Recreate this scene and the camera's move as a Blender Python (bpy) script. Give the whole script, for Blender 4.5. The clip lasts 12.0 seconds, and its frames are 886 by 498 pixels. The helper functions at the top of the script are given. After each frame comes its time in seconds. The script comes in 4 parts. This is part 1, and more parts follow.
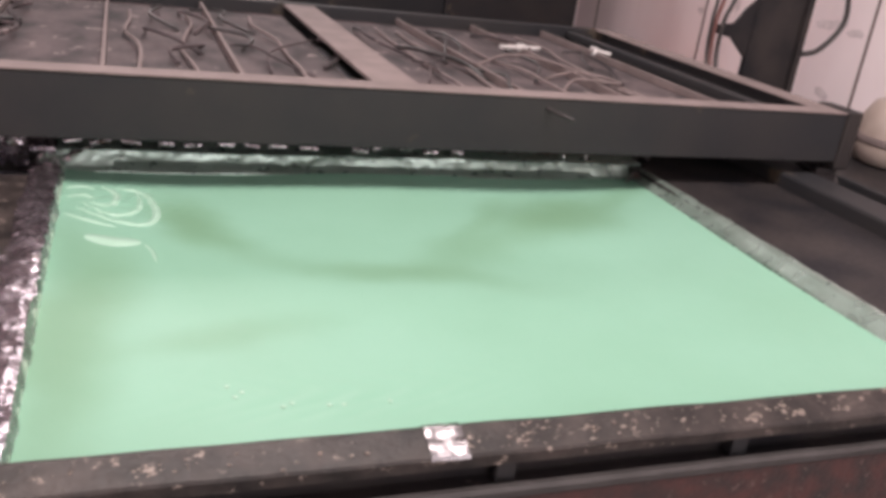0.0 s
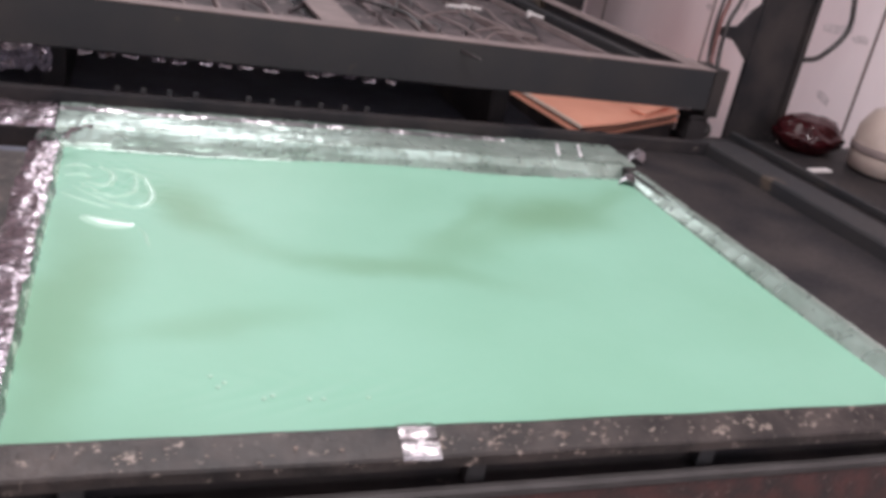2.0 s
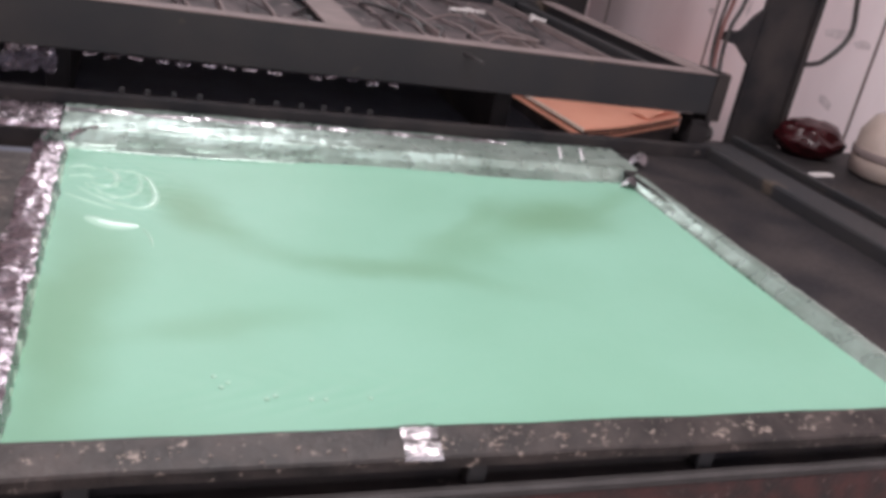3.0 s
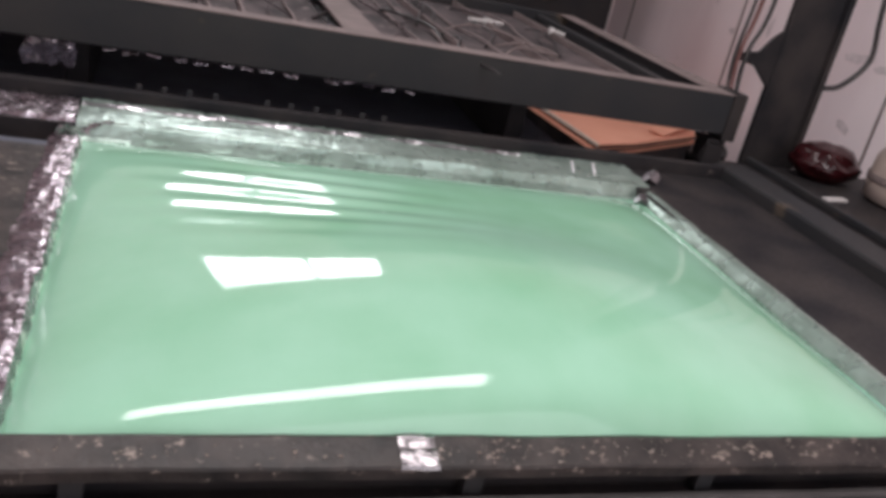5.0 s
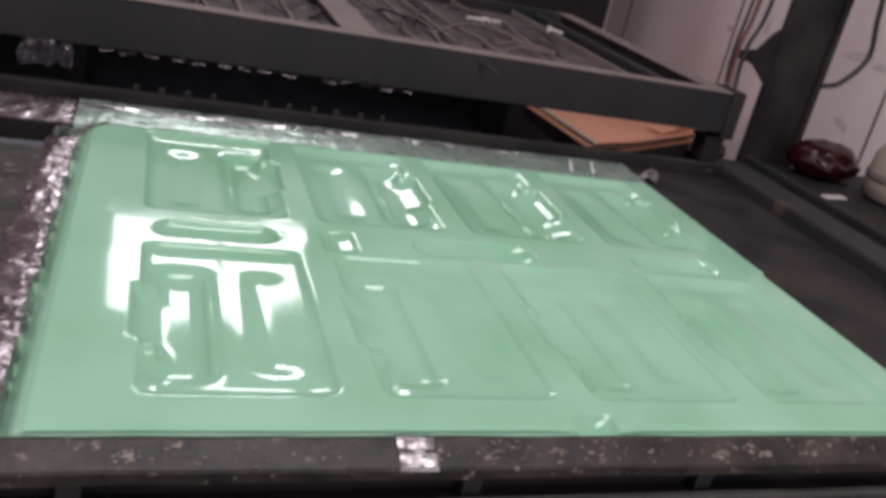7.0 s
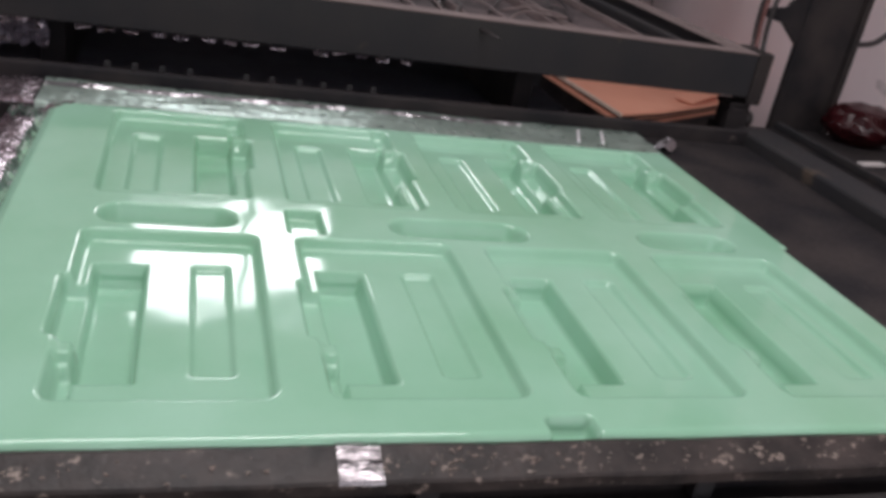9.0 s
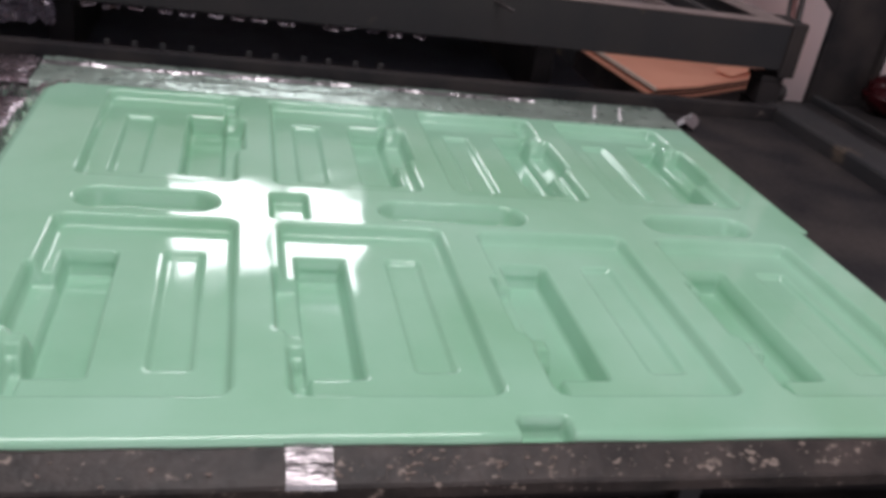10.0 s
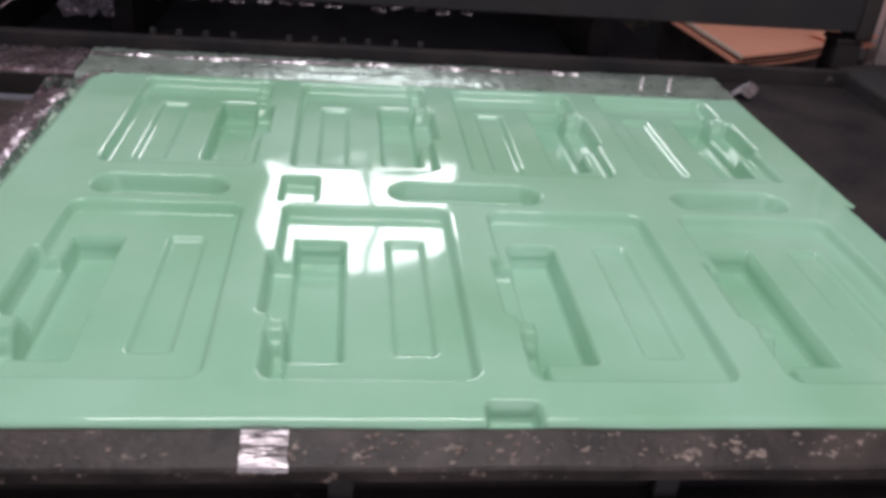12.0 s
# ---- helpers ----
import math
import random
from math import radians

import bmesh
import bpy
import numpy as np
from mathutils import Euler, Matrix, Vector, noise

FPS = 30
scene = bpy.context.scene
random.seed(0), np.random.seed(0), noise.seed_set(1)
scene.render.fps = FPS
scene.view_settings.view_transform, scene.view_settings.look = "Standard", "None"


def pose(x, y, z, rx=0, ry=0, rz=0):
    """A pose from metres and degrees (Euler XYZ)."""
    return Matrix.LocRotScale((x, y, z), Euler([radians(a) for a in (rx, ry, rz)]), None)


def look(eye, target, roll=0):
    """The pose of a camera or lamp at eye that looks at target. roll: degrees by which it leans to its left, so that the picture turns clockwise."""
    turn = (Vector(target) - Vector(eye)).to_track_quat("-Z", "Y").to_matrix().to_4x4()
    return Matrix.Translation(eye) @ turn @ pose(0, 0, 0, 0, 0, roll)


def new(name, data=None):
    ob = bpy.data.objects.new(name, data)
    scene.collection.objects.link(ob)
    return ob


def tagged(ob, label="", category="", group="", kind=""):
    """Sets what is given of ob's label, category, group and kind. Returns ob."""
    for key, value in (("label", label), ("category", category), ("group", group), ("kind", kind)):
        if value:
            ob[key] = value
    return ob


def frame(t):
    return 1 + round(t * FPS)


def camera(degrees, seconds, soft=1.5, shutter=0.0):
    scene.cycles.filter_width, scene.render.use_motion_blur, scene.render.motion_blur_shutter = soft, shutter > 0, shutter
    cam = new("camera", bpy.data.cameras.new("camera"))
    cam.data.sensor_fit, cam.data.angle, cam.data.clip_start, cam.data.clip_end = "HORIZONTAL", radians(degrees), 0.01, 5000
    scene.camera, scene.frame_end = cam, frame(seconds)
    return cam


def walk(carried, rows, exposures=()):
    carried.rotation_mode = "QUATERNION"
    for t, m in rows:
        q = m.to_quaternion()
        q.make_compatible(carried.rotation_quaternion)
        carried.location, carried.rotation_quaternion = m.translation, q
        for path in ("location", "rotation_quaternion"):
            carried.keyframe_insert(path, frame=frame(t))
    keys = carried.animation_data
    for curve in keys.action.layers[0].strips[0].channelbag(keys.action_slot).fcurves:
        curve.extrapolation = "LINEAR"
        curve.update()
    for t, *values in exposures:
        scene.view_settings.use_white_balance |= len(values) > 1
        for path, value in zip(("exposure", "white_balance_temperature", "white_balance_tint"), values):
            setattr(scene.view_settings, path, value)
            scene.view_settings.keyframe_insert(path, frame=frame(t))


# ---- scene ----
cam = camera(54.0, 12.0, soft=4.0)
PATH = [
    (0, (-0.327, -0.808, 1.469), (0.366, 0.919, 0.737), 7.7),
    (0.5, (-0.331, -0.832, 1.497), (0.353, 0.893, 0.749), 9.9),
    (1, (-0.317, -0.82, 1.508), (0.363, 0.893, 0.731), 10.6),
    (1.5, (-0.318, -0.821, 1.513), (0.376, 0.88, 0.721), 10.8),
    (2, (-0.317, -0.824, 1.513), (0.377, 0.883, 0.735), 10.6),
    (2.5, (-0.323, -0.831, 1.516), (0.371, 0.878, 0.743), 10.6),
    (4.5, (-0.308, -0.829, 1.512), (0.36, 0.891, 0.74), 12.5),
    (5, (-0.314, -0.831, 1.518), (0.351, 0.895, 0.757), 12.9),
    (5.5, (-0.315, -0.838, 1.518), (0.347, 0.893, 0.767), 12.9),
    (6, (-0.316, -0.836, 1.517), (0.341, 0.899, 0.77), 12.8),
    (6.5, (-0.313, -0.829, 1.514), (0.348, 0.904, 0.767), 12.7),
    (7, (-0.312, -0.828, 1.519), (0.355, 0.896, 0.756), 12.7),
    (7.5, (-0.301, -0.82, 1.514), (0.365, 0.896, 0.731), 12.5),
    (9.5, (-0.111, -0.699, 1.474), (0.422, 1.035, 0.631), 9.8),
    (10, (-0.061, -0.686, 1.48), (0.416, 1.042, 0.592), 9.3),
    (10.5, (-0.006, -0.698, 1.484), (0.392, 1.034, 0.566), 8.3),
    (11, (0.033, -0.703, 1.484), (0.352, 1.029, 0.535), 7.3),
    (11.5, (0.064, -0.699, 1.485), (0.325, 1.032, 0.519), 6.5),
    (12, (0.097, -0.69, 1.493), (0.325, 1.049, 0.532), 5.0),
]
walk(cam, [(t, look(eye, target, roll)) for t, eye, target, roll in PATH],
     [(0, 0.62, 7000, 15.5), (0.6, 0.56, 6850, 15.5), (1.5, 0.46, 6450, 12.5), (2.7, 0.43, 6450, 12.5), (4.4, 0.02, 6650, 10), (4.7, 0.02, 6550, 9.5), (5.0, 0.06, 6500, 9), (5.5, 0.08, 6500, 9), (6.3, -0.18, 6500, 8.5), (7.0, -0.32, 6550, 9.5), (7.5, -0.28, 6350, 7.5), (9.5, -0.33, 6450, 10.5), (12.0, -0.30, 6450, 13.5)])

# ---------------------------------------------------------------- light
world = bpy.data.worlds.new("workshop_sky")
scene.world = world
world.use_nodes = True
wn = world.node_tree.nodes
sky = wn.new("ShaderNodeTexSky")
sky.sky_type, sky.sun_disc = "NISHITA", False
sky.sun_elevation, sky.sun_rotation = radians(50), radians(20)
world.node_tree.links.new(sky.outputs[0], wn["Background"].inputs[0])
wn["Background"].inputs[1].default_value = 0.1


def window_lamp(name, eye, target, width, height, watts, colour):
    lamp = bpy.data.lights.new(name, "AREA")
    lamp.shape, lamp.size, lamp.size_y, lamp.energy, lamp.color = "RECTANGLE", width, height, watts, colour
    ob = new(name, lamp)
    ob.matrix_world = look(eye, target)
    return ob


# daylight in the high window; the gate is unseen, added for light from behind
window_lamp("window_daylight", (0.20, 5.06, 3.20), (0.20, 0.0, 3.20), 1.40, 0.82, 48, (1.0, 0.98, 1.0))
window_lamp("gate_fill", (0.9, -3.58, 1.75), (0.9, 0.0, 1.75), 3.3, 3.2, 66, (1.0, 0.93, 0.92))
window_lamp("roof_daylight", (0.1, -0.05, 4.15), (0.1, -0.05, 0.0), 2.2, 1.0, 106, (1.0, 0.94, 0.94))
window_lamp("side_window_daylight", (-2.97, 1.5, 2.6), (0.0, 1.5, 2.3), 2.0, 1.1, 12, (1.0, 0.95, 0.96))


# ---------------------------------------------------------------- materials
def mat(name, base, rough=0.5, metal=0.0, second=None, scale=6.0, amount=0.6, fine=90.0, bump=0.2, spots=None, spot_scale=14.0,
        spot_cut=0.62, rough_var=0.12, coat=0.0, stretch=(1, 1, 1), bump_size=0.002, gloss=0.5):
    m = bpy.data.materials.new(name)
    m.use_nodes = True
    nt = m.node_tree
    n, link = nt.nodes, nt.links.new
    b = n["Principled BSDF"]
    b.inputs["Metallic"].default_value = metal
    b.inputs["Coat Weight"].default_value = coat
    b.inputs["Specular IOR Level"].default_value = gloss
    tc, mp = n.new("ShaderNodeTexCoord"), n.new("ShaderNodeMapping")
    mp.inputs["Scale"].default_value = stretch
    link(tc.outputs["Object"], mp.inputs["Vector"])
    big, small = n.new("ShaderNodeTexNoise"), n.new("ShaderNodeTexNoise")
    for t, s, d in ((big, scale, 5), (small, fine, 4)):
        t.inputs["Scale"].default_value, t.inputs["Detail"].default_value = s, d
        link(mp.outputs[0], t.inputs["Vector"])
    ramp = n.new("ShaderNodeMapRange")
    ramp.inputs["From Min"].default_value, ramp.inputs["From Max"].default_value = 0.35, 0.68
    link(big.outputs[0], ramp.inputs[0])
    mul = n.new("ShaderNodeMath")
    mul.operation = "MULTIPLY"
    link(ramp.outputs[0], mul.inputs[0])
    mul.inputs[1].default_value = amount
    mix = n.new("ShaderNodeMix")
    mix.data_type = "RGBA"
    mix.inputs[6].default_value = (*base, 1)
    mix.inputs[7].default_value = (*(second or [c * 0.6 for c in base]), 1)
    link(mul.outputs[0], mix.inputs[0])
    colour = mix.outputs[2]
    if spots:
        sn = n.new("ShaderNodeTexNoise")
        sn.inputs["Scale"].default_value, sn.inputs["Detail"].default_value, sn.inputs["Roughness"].default_value = spot_scale, 6, 0.65
        link(mp.outputs[0], sn.inputs["Vector"])
        cut = n.new("ShaderNodeMapRange")
        cut.inputs["From Min"].default_value, cut.inputs["From Max"].default_value = spot_cut, spot_cut + 0.06
        link(sn.outputs[0], cut.inputs[0])
        m2 = n.new("ShaderNodeMix")
        m2.data_type = "RGBA"
        m2.inputs[7].default_value = (*spots, 1)
        link(cut.outputs[0], m2.inputs[0])
        link(colour, m2.inputs[6])
        colour = m2.outputs[2]
    link(colour, b.inputs["Base Color"])
    rr = n.new("ShaderNodeMapRange")
    rr.inputs["To Min"].default_value, rr.inputs["To Max"].default_value = max(0.02, rough - rough_var), min(1, rough + rough_var)
    link(small.outputs[0], rr.inputs[0])
    link(rr.outputs[0], b.inputs["Roughness"])
    if bump:
        bp = n.new("ShaderNodeBump")
        bp.inputs["Strength"].default_value, bp.inputs["Distance"].default_value = bump, bump_size
        link(small.outputs[0], bp.inputs["Height"])
        link(bp.outputs[0], b.inputs["Normal"])
    return m


M = {
    "wall": mat("pale_wall_paint", (0.88, 0.77, 0.785), 0.75, second=(0.74, 0.62, 0.635), scale=2.4, amount=0.8, fine=40, bump=0.25, spots=(0.50, 0.40, 0.41), spot_scale=6.5, spot_cut=0.635, stretch=(1, 1, 0.3)),
    "ceiling": mat("grey_roof_sheet", (0.36, 0.35, 0.36), 0.7, second=(0.24, 0.23, 0.24), scale=1.2),
    "floor": mat("stained_concrete", (0.16, 0.15, 0.15), 0.8, second=(0.08, 0.075, 0.07), scale=2.0, amount=0.9, bump=0.3, bump_size=0.004),
    "black": mat("black_painted_steel", (0.015, 0.0145, 0.017), 0.55, 0.0, second=(0.040, 0.034, 0.033), scale=7, amount=0.9, bump=0.25, spots=(0.10, 0.08, 0.075), spot_scale=22, spot_cut=0.68, gloss=0.12),
    "heater": mat("dusty_dark_steel", (0.025, 0.0255, 0.0285), 0.6, 0.0, second=(0.038, 0.035, 0.035), scale=4, amount=0.8, bump=0.2, spots=(0.085, 0.066, 0.052), spot_scale=5, spot_cut=0.62, gloss=0.15),
    "dust": mat("dust_covered_sheet", (0.090, 0.066, 0.069), 0.85, 0.0, second=(0.014, 0.011, 0.013), scale=13, amount=0.95, bump=0.5, spots=(0.20, 0.155, 0.155), spot_scale=22, spot_cut=0.60, stretch=(1, 0.5, 1)),
    "dusty_bar": mat("dusty_bar", (0.20, 0.155, 0.15), 0.8, 0.0, second=(0.12, 0.092, 0.088), scale=12, bump=0.3),
    "void": mat("sooty_steel", (0.135, 0.140, 0.168), 0.8, 0.0, second=(0.085, 0.088, 0.105), scale=8, bump=0.2, gloss=0.12),
    "brown": mat("worn_brown_steel", (0.050, 0.039, 0.036), 0.5, 0.05, second=(0.011, 0.009, 0.009), scale=20, amount=0.97, fine=150, bump=0.7, gloss=0.35, spots=(0.23, 0.185, 0.16), spot_scale=52, spot_cut=0.605, stretch=(0.8, 1.0, 1)),
    "rust": mat("flaking_red_paint", (0.066, 0.022, 0.020), 0.7, 0.0, second=(0.014, 0.012, 0.012), scale=30, amount=0.97, fine=140, bump=0.8, spots=(0.11, 0.065, 0.06), spot_scale=60, spot_cut=0.60),
    "lip": mat("greasy_grey_lip", (0.055, 0.05, 0.05), 0.5, 0.1, second=(0.02, 0.018, 0.018), scale=14, bump=0.3),
    "foil_pale": mat("dull_silver_foil", (0.40, 0.50, 0.45), 0.30, 0.6, second=(0.22, 0.29, 0.25), scale=9, amount=0.9, fine=30, bump=0.4, bump_size=0.004, rough_var=0.14),
    "tape": mat("bright_aluminium_tape", (0.50, 0.48, 0.50), 0.30, 1.0, second=(0.34, 0.32, 0.34), scale=30, amount=0.8, fine=70, bump=0.6, bump_size=0.004, rough_var=0.1),
    # colour bands along x stand in for reflections off the bent tape
    "tape_banded": mat("banded_aluminium_tape", (0.38, 0.35, 0.365), 0.26, 0.9, second=(0.09, 0.08, 0.085), scale=34, amount=0.95, fine=60, bump=0.7, bump_size=0.004, rough_var=0.12, stretch=(0.35, 1.5, 1.5)),
    "flake": mat("pale_tan_paint_flake", (0.22, 0.185, 0.16), 0.55, 0.0, second=(0.14, 0.10, 0.085), scale=40, amount=0.9, bump=0.3),
    "foil_dirty": mat("dull_soiled_foil", (0.55, 0.48, 0.53), 0.26, 0.95, second=(0.15, 0.115, 0.125), scale=26, amount=0.8, fine=70, bump=0.6, bump_size=0.004, spots=(0.10, 0.07, 0.06), spot_scale=40, spot_cut=0.60),
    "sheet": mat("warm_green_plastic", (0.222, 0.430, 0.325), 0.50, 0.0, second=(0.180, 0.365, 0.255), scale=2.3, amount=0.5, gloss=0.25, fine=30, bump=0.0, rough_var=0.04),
    "gloss": mat("glossy_green_plastic", (0.325, 0.575, 0.430), 0.07, 0.0, second=(0.225, 0.465, 0.300), scale=3.2, amount=0.85, fine=25, bump=0.03, rough_var=0.03, coat=0.1, gloss=0.42),
    "card": mat("orange_brown_board", (0.93, 0.46, 0.32), 0.8, 0.0, second=(0.88, 0.40, 0.27), scale=7, bump=0.15),
    "card_edge": mat("pale_board_edge", (0.85, 0.72, 0.62), 0.8, 0.0, second=(0.62, 0.45, 0.36), scale=30, bump=0.3),
    "hose": mat("black_rubber", (0.022, 0.020, 0.021), 0.5, second=(0.04, 0.03, 0.03)),
    "rubber_red": mat("brown_red_hose", (0.14, 0.055, 0.050), 0.5, second=(0.09, 0.04, 0.04)),
    "red": mat("dark_red_plastic", (0.030, 0.0035, 0.005), 0.20, second=(0.015, 0.002, 0.003), scale=9, bump=0.3, gloss=0.35),
    "jar": mat("milky_plastic", (0.44, 0.36, 0.32), 0.35, second=(0.30, 0.23, 0.20), scale=12, bump=0.1),
    "white": mat("white_plastic", (0.58, 0.55, 0.54), 0.5, second=(0.36, 0.33, 0.32), bump=0.1),
    # pale base paints the window's highlight onto the foil strips
    "tab": mat("highlight_foil_tab", (0.80, 0.79, 0.80), 0.35, 0.2, second=(0.6, 0.58, 0.6), scale=30, bump=0.3),
    "clamp": mat("pale_green_clamp_strip", (0.62, 0.74, 0.64), 0.28, 0.25, second=(0.36, 0.46, 0.38), scale=16, amount=0.9, fine=60, bump=0.4, gloss=0.5),
    "yellow": mat("soiled_yellow_plastic", (0.30, 0.22, 0.05), 0.5, second=(0.12, 0.09, 0.03), scale=18, amount=0.9, bump=0.2),
    "film": mat("shiny_film_wrinkle", (0.38, 0.58, 0.47), 0.20, 0.0, second=(0.31, 0.51, 0.39), scale=20, bump=0.1, gloss=0.45),
    "smear": mat("grey_smear", (0.56, 0.48, 0.49), 0.8, second=(0.74, 0.65, 0.66), scale=25, amount=1.0, bump=0.1),
}


def darker_streaks(m, tint, streaks):
    """Soft darker green streaks mixed into a sheet's colour; each: centre, half length, half width, turn, strength."""
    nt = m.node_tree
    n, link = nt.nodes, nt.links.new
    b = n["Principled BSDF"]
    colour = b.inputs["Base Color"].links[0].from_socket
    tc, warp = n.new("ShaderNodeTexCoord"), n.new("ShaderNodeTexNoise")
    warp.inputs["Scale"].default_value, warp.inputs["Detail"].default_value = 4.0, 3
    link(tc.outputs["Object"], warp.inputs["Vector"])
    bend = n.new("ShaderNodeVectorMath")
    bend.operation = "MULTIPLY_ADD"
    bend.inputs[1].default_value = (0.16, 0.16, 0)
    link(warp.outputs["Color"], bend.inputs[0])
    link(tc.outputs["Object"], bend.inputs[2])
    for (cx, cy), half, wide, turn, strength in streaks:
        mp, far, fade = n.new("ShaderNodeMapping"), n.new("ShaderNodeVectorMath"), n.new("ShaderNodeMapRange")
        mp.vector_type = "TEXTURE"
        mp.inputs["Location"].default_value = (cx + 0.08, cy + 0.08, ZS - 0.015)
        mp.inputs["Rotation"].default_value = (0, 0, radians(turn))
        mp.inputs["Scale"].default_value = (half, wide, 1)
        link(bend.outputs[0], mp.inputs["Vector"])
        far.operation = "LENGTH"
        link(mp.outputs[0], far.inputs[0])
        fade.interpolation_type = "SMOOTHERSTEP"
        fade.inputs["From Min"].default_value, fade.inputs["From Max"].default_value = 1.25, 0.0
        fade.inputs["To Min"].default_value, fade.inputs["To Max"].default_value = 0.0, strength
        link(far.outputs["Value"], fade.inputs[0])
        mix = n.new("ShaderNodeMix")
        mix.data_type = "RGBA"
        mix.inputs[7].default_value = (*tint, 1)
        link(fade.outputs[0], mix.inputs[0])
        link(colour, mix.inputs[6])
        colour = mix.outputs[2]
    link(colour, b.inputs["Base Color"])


ZS = 0.874
darker_streaks(M["sheet"], (0.155, 0.305, 0.195), (
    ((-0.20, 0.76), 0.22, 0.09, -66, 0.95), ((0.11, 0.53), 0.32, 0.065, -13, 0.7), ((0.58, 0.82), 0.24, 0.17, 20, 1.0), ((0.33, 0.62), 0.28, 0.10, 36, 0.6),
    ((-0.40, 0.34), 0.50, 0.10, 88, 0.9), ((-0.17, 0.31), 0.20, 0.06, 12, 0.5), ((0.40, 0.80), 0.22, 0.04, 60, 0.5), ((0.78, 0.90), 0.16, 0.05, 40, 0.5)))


# ---------------------------------------------------------------- builders
def mesh_of(bm, smooth=False):
    me = bpy.data.meshes.new("mesh")
    bmesh.ops.recalc_face_normals(bm, faces=bm.faces)
    for f in bm.faces:
        f.smooth = smooth
    bm.to_mesh(me)
    bm.free()
    return me


def part(name, data, material, parent=None, label="", smooth=False):
    me = data if isinstance(data, bpy.types.Mesh) else mesh_of(data, smooth)
    if material and not me.materials:
        me.materials.append(M[material])
    ob = new(name, me)
    if parent:
        ob.parent = parent
    return tagged(ob, label)


def thing(name, label, category, group="", kind="", at=(0, 0, 0)):
    ob = new(name)
    ob.location = at
    ob.empty_display_size = 0.05
    return tagged(ob, label, category, group, kind)


def box(x0, x1, y0, y1, z0, z1, bevel=0.003, bm=None, m=None):
    bm = bm or bmesh.new()
    made = bmesh.ops.create_cube(bm, size=1)["verts"]
    for v in made:
        v.co = Vector(((x0 + x1) / 2 + v.co.x * (x1 - x0), (y0 + y1) / 2 + v.co.y * (y1 - y0), (z0 + z1) / 2 + v.co.z * (z1 - z0)))
    if bevel:
        edges = {e for v in made for e in v.link_edges}
        out = bmesh.ops.bevel(bm, geom=list(edges), offset=bevel, segments=2, affect="EDGES", profile=0.5)
        made = list({v for f in out["faces"] for v in f.verts} | {v for v in made if v.is_valid})
    if m is not None:
        bmesh.ops.transform(bm, matrix=m, verts=bm.verts)
    return bm


def extrude_x(profile, x0, x1, steps=1, wobble=0.0):
    """A closed profile of (y, z) drawn along x."""
    bm = bmesh.new()
    rings = []
    for i in range(steps + 1):
        x = x0 + (x1 - x0) * i / steps
        rings.append([bm.verts.new((x, y + wobble * noise.noise((x * 9, y * 30, 1)), z + wobble * noise.noise((x * 8, z * 30, 5)))) for y, z in profile])
    n = len(profile)
    for a, b in zip(rings, rings[1:]):
        for i in range(n):
            bm.faces.new((a[i], a[(i + 1) % n], b[(i + 1) % n], b[i]))
    bm.faces.new(rings[0])
    bm.faces.new(rings[-1])
    return bm


def turned(profile, segments=32, bm=None, m=None):
    """A profile of (radius, z) turned round the z axis."""
    bm = bm or bmesh.new()
    rings = []
    for r, z in profile:
        rings.append([bm.verts.new((r * math.cos(2 * math.pi * k / segments), r * math.sin(2 * math.pi * k / segments), z)) for k in range(segments)])
    for a, b in zip(rings, rings[1:]):
        for k in range(segments):
            bm.faces.new((a[k], a[(k + 1) % segments], b[(k + 1) % segments], b[k]))
    bm.faces.new(rings[0])
    bm.faces.new(rings[-1])
    if m is not None:
        bmesh.ops.transform(bm, matrix=m, verts=bm.verts)
    return bm


def tube(points, radius, sides=8, bm=None, samples=10):
    """A round hose through points, smoothed."""
    bm = bm or bmesh.new()
    pts = [Vector(p) for p in points]
    ext = [2 * pts[0] - pts[1], *pts, 2 * pts[-1] - pts[-2]]
    line = []
    for i in range(1, len(ext) - 2):
        p0, p1, p2, p3 = ext[i - 1:i + 3]
        for s in range(samples):
            u = s / samples
            line.append(0.5 * (2 * p1 + (p2 - p0) * u + (2 * p0 - 5 * p1 + 4 * p2 - p3) * u * u + (3 * p1 - p0 - 3 * p2 + p3) * u ** 3))
    line.append(pts[-1])
    rings = []
    for i, p in enumerate(line):
        d = (line[min(i + 1, len(line) - 1)] - line[max(i - 1, 0)]).normalized()
        a = d.cross(Vector((0.3, 0.9, 0.2))).normalized()
        b = d.cross(a)
        rings.append([bm.verts.new(p + radius * (a * math.cos(2 * math.pi * k / sides) + b * math.sin(2 * math.pi * k / sides))) for k in range(sides)])
    for a, b in zip(rings, rings[1:]):
        for k in range(sides):
            bm.faces.new((a[k], a[(k + 1) % sides], b[(k + 1) % sides], b[k]))
    bm.faces.new(rings[0])
    bm.faces.new(rings[-1])
    return bm


def sheet_mesh(xs, ys, zs, smooth=True, skirt=None):
    """A height field as a mesh: xs, ys the lines of its grid, zs[j, i] its heights."""
    nx, ny = len(xs), len(ys)
    gx, gy = np.meshgrid(xs, ys)
    co = np.stack([gx, gy, zs], -1).reshape(-1, 3)
    i, j = np.meshgrid(np.arange(nx - 1), np.arange(ny - 1))
    a = (j * nx + i).reshape(-1)
    quads = np.stack([a, a + 1, a + 1 + nx, a + nx], -1)
    me = bpy.data.meshes.new("mesh")
    me.from_pydata(co.tolist(), [], quads.tolist())
    me.polygons.foreach_set("use_smooth", [smooth] * len(me.polygons))
    me.update()
    return me


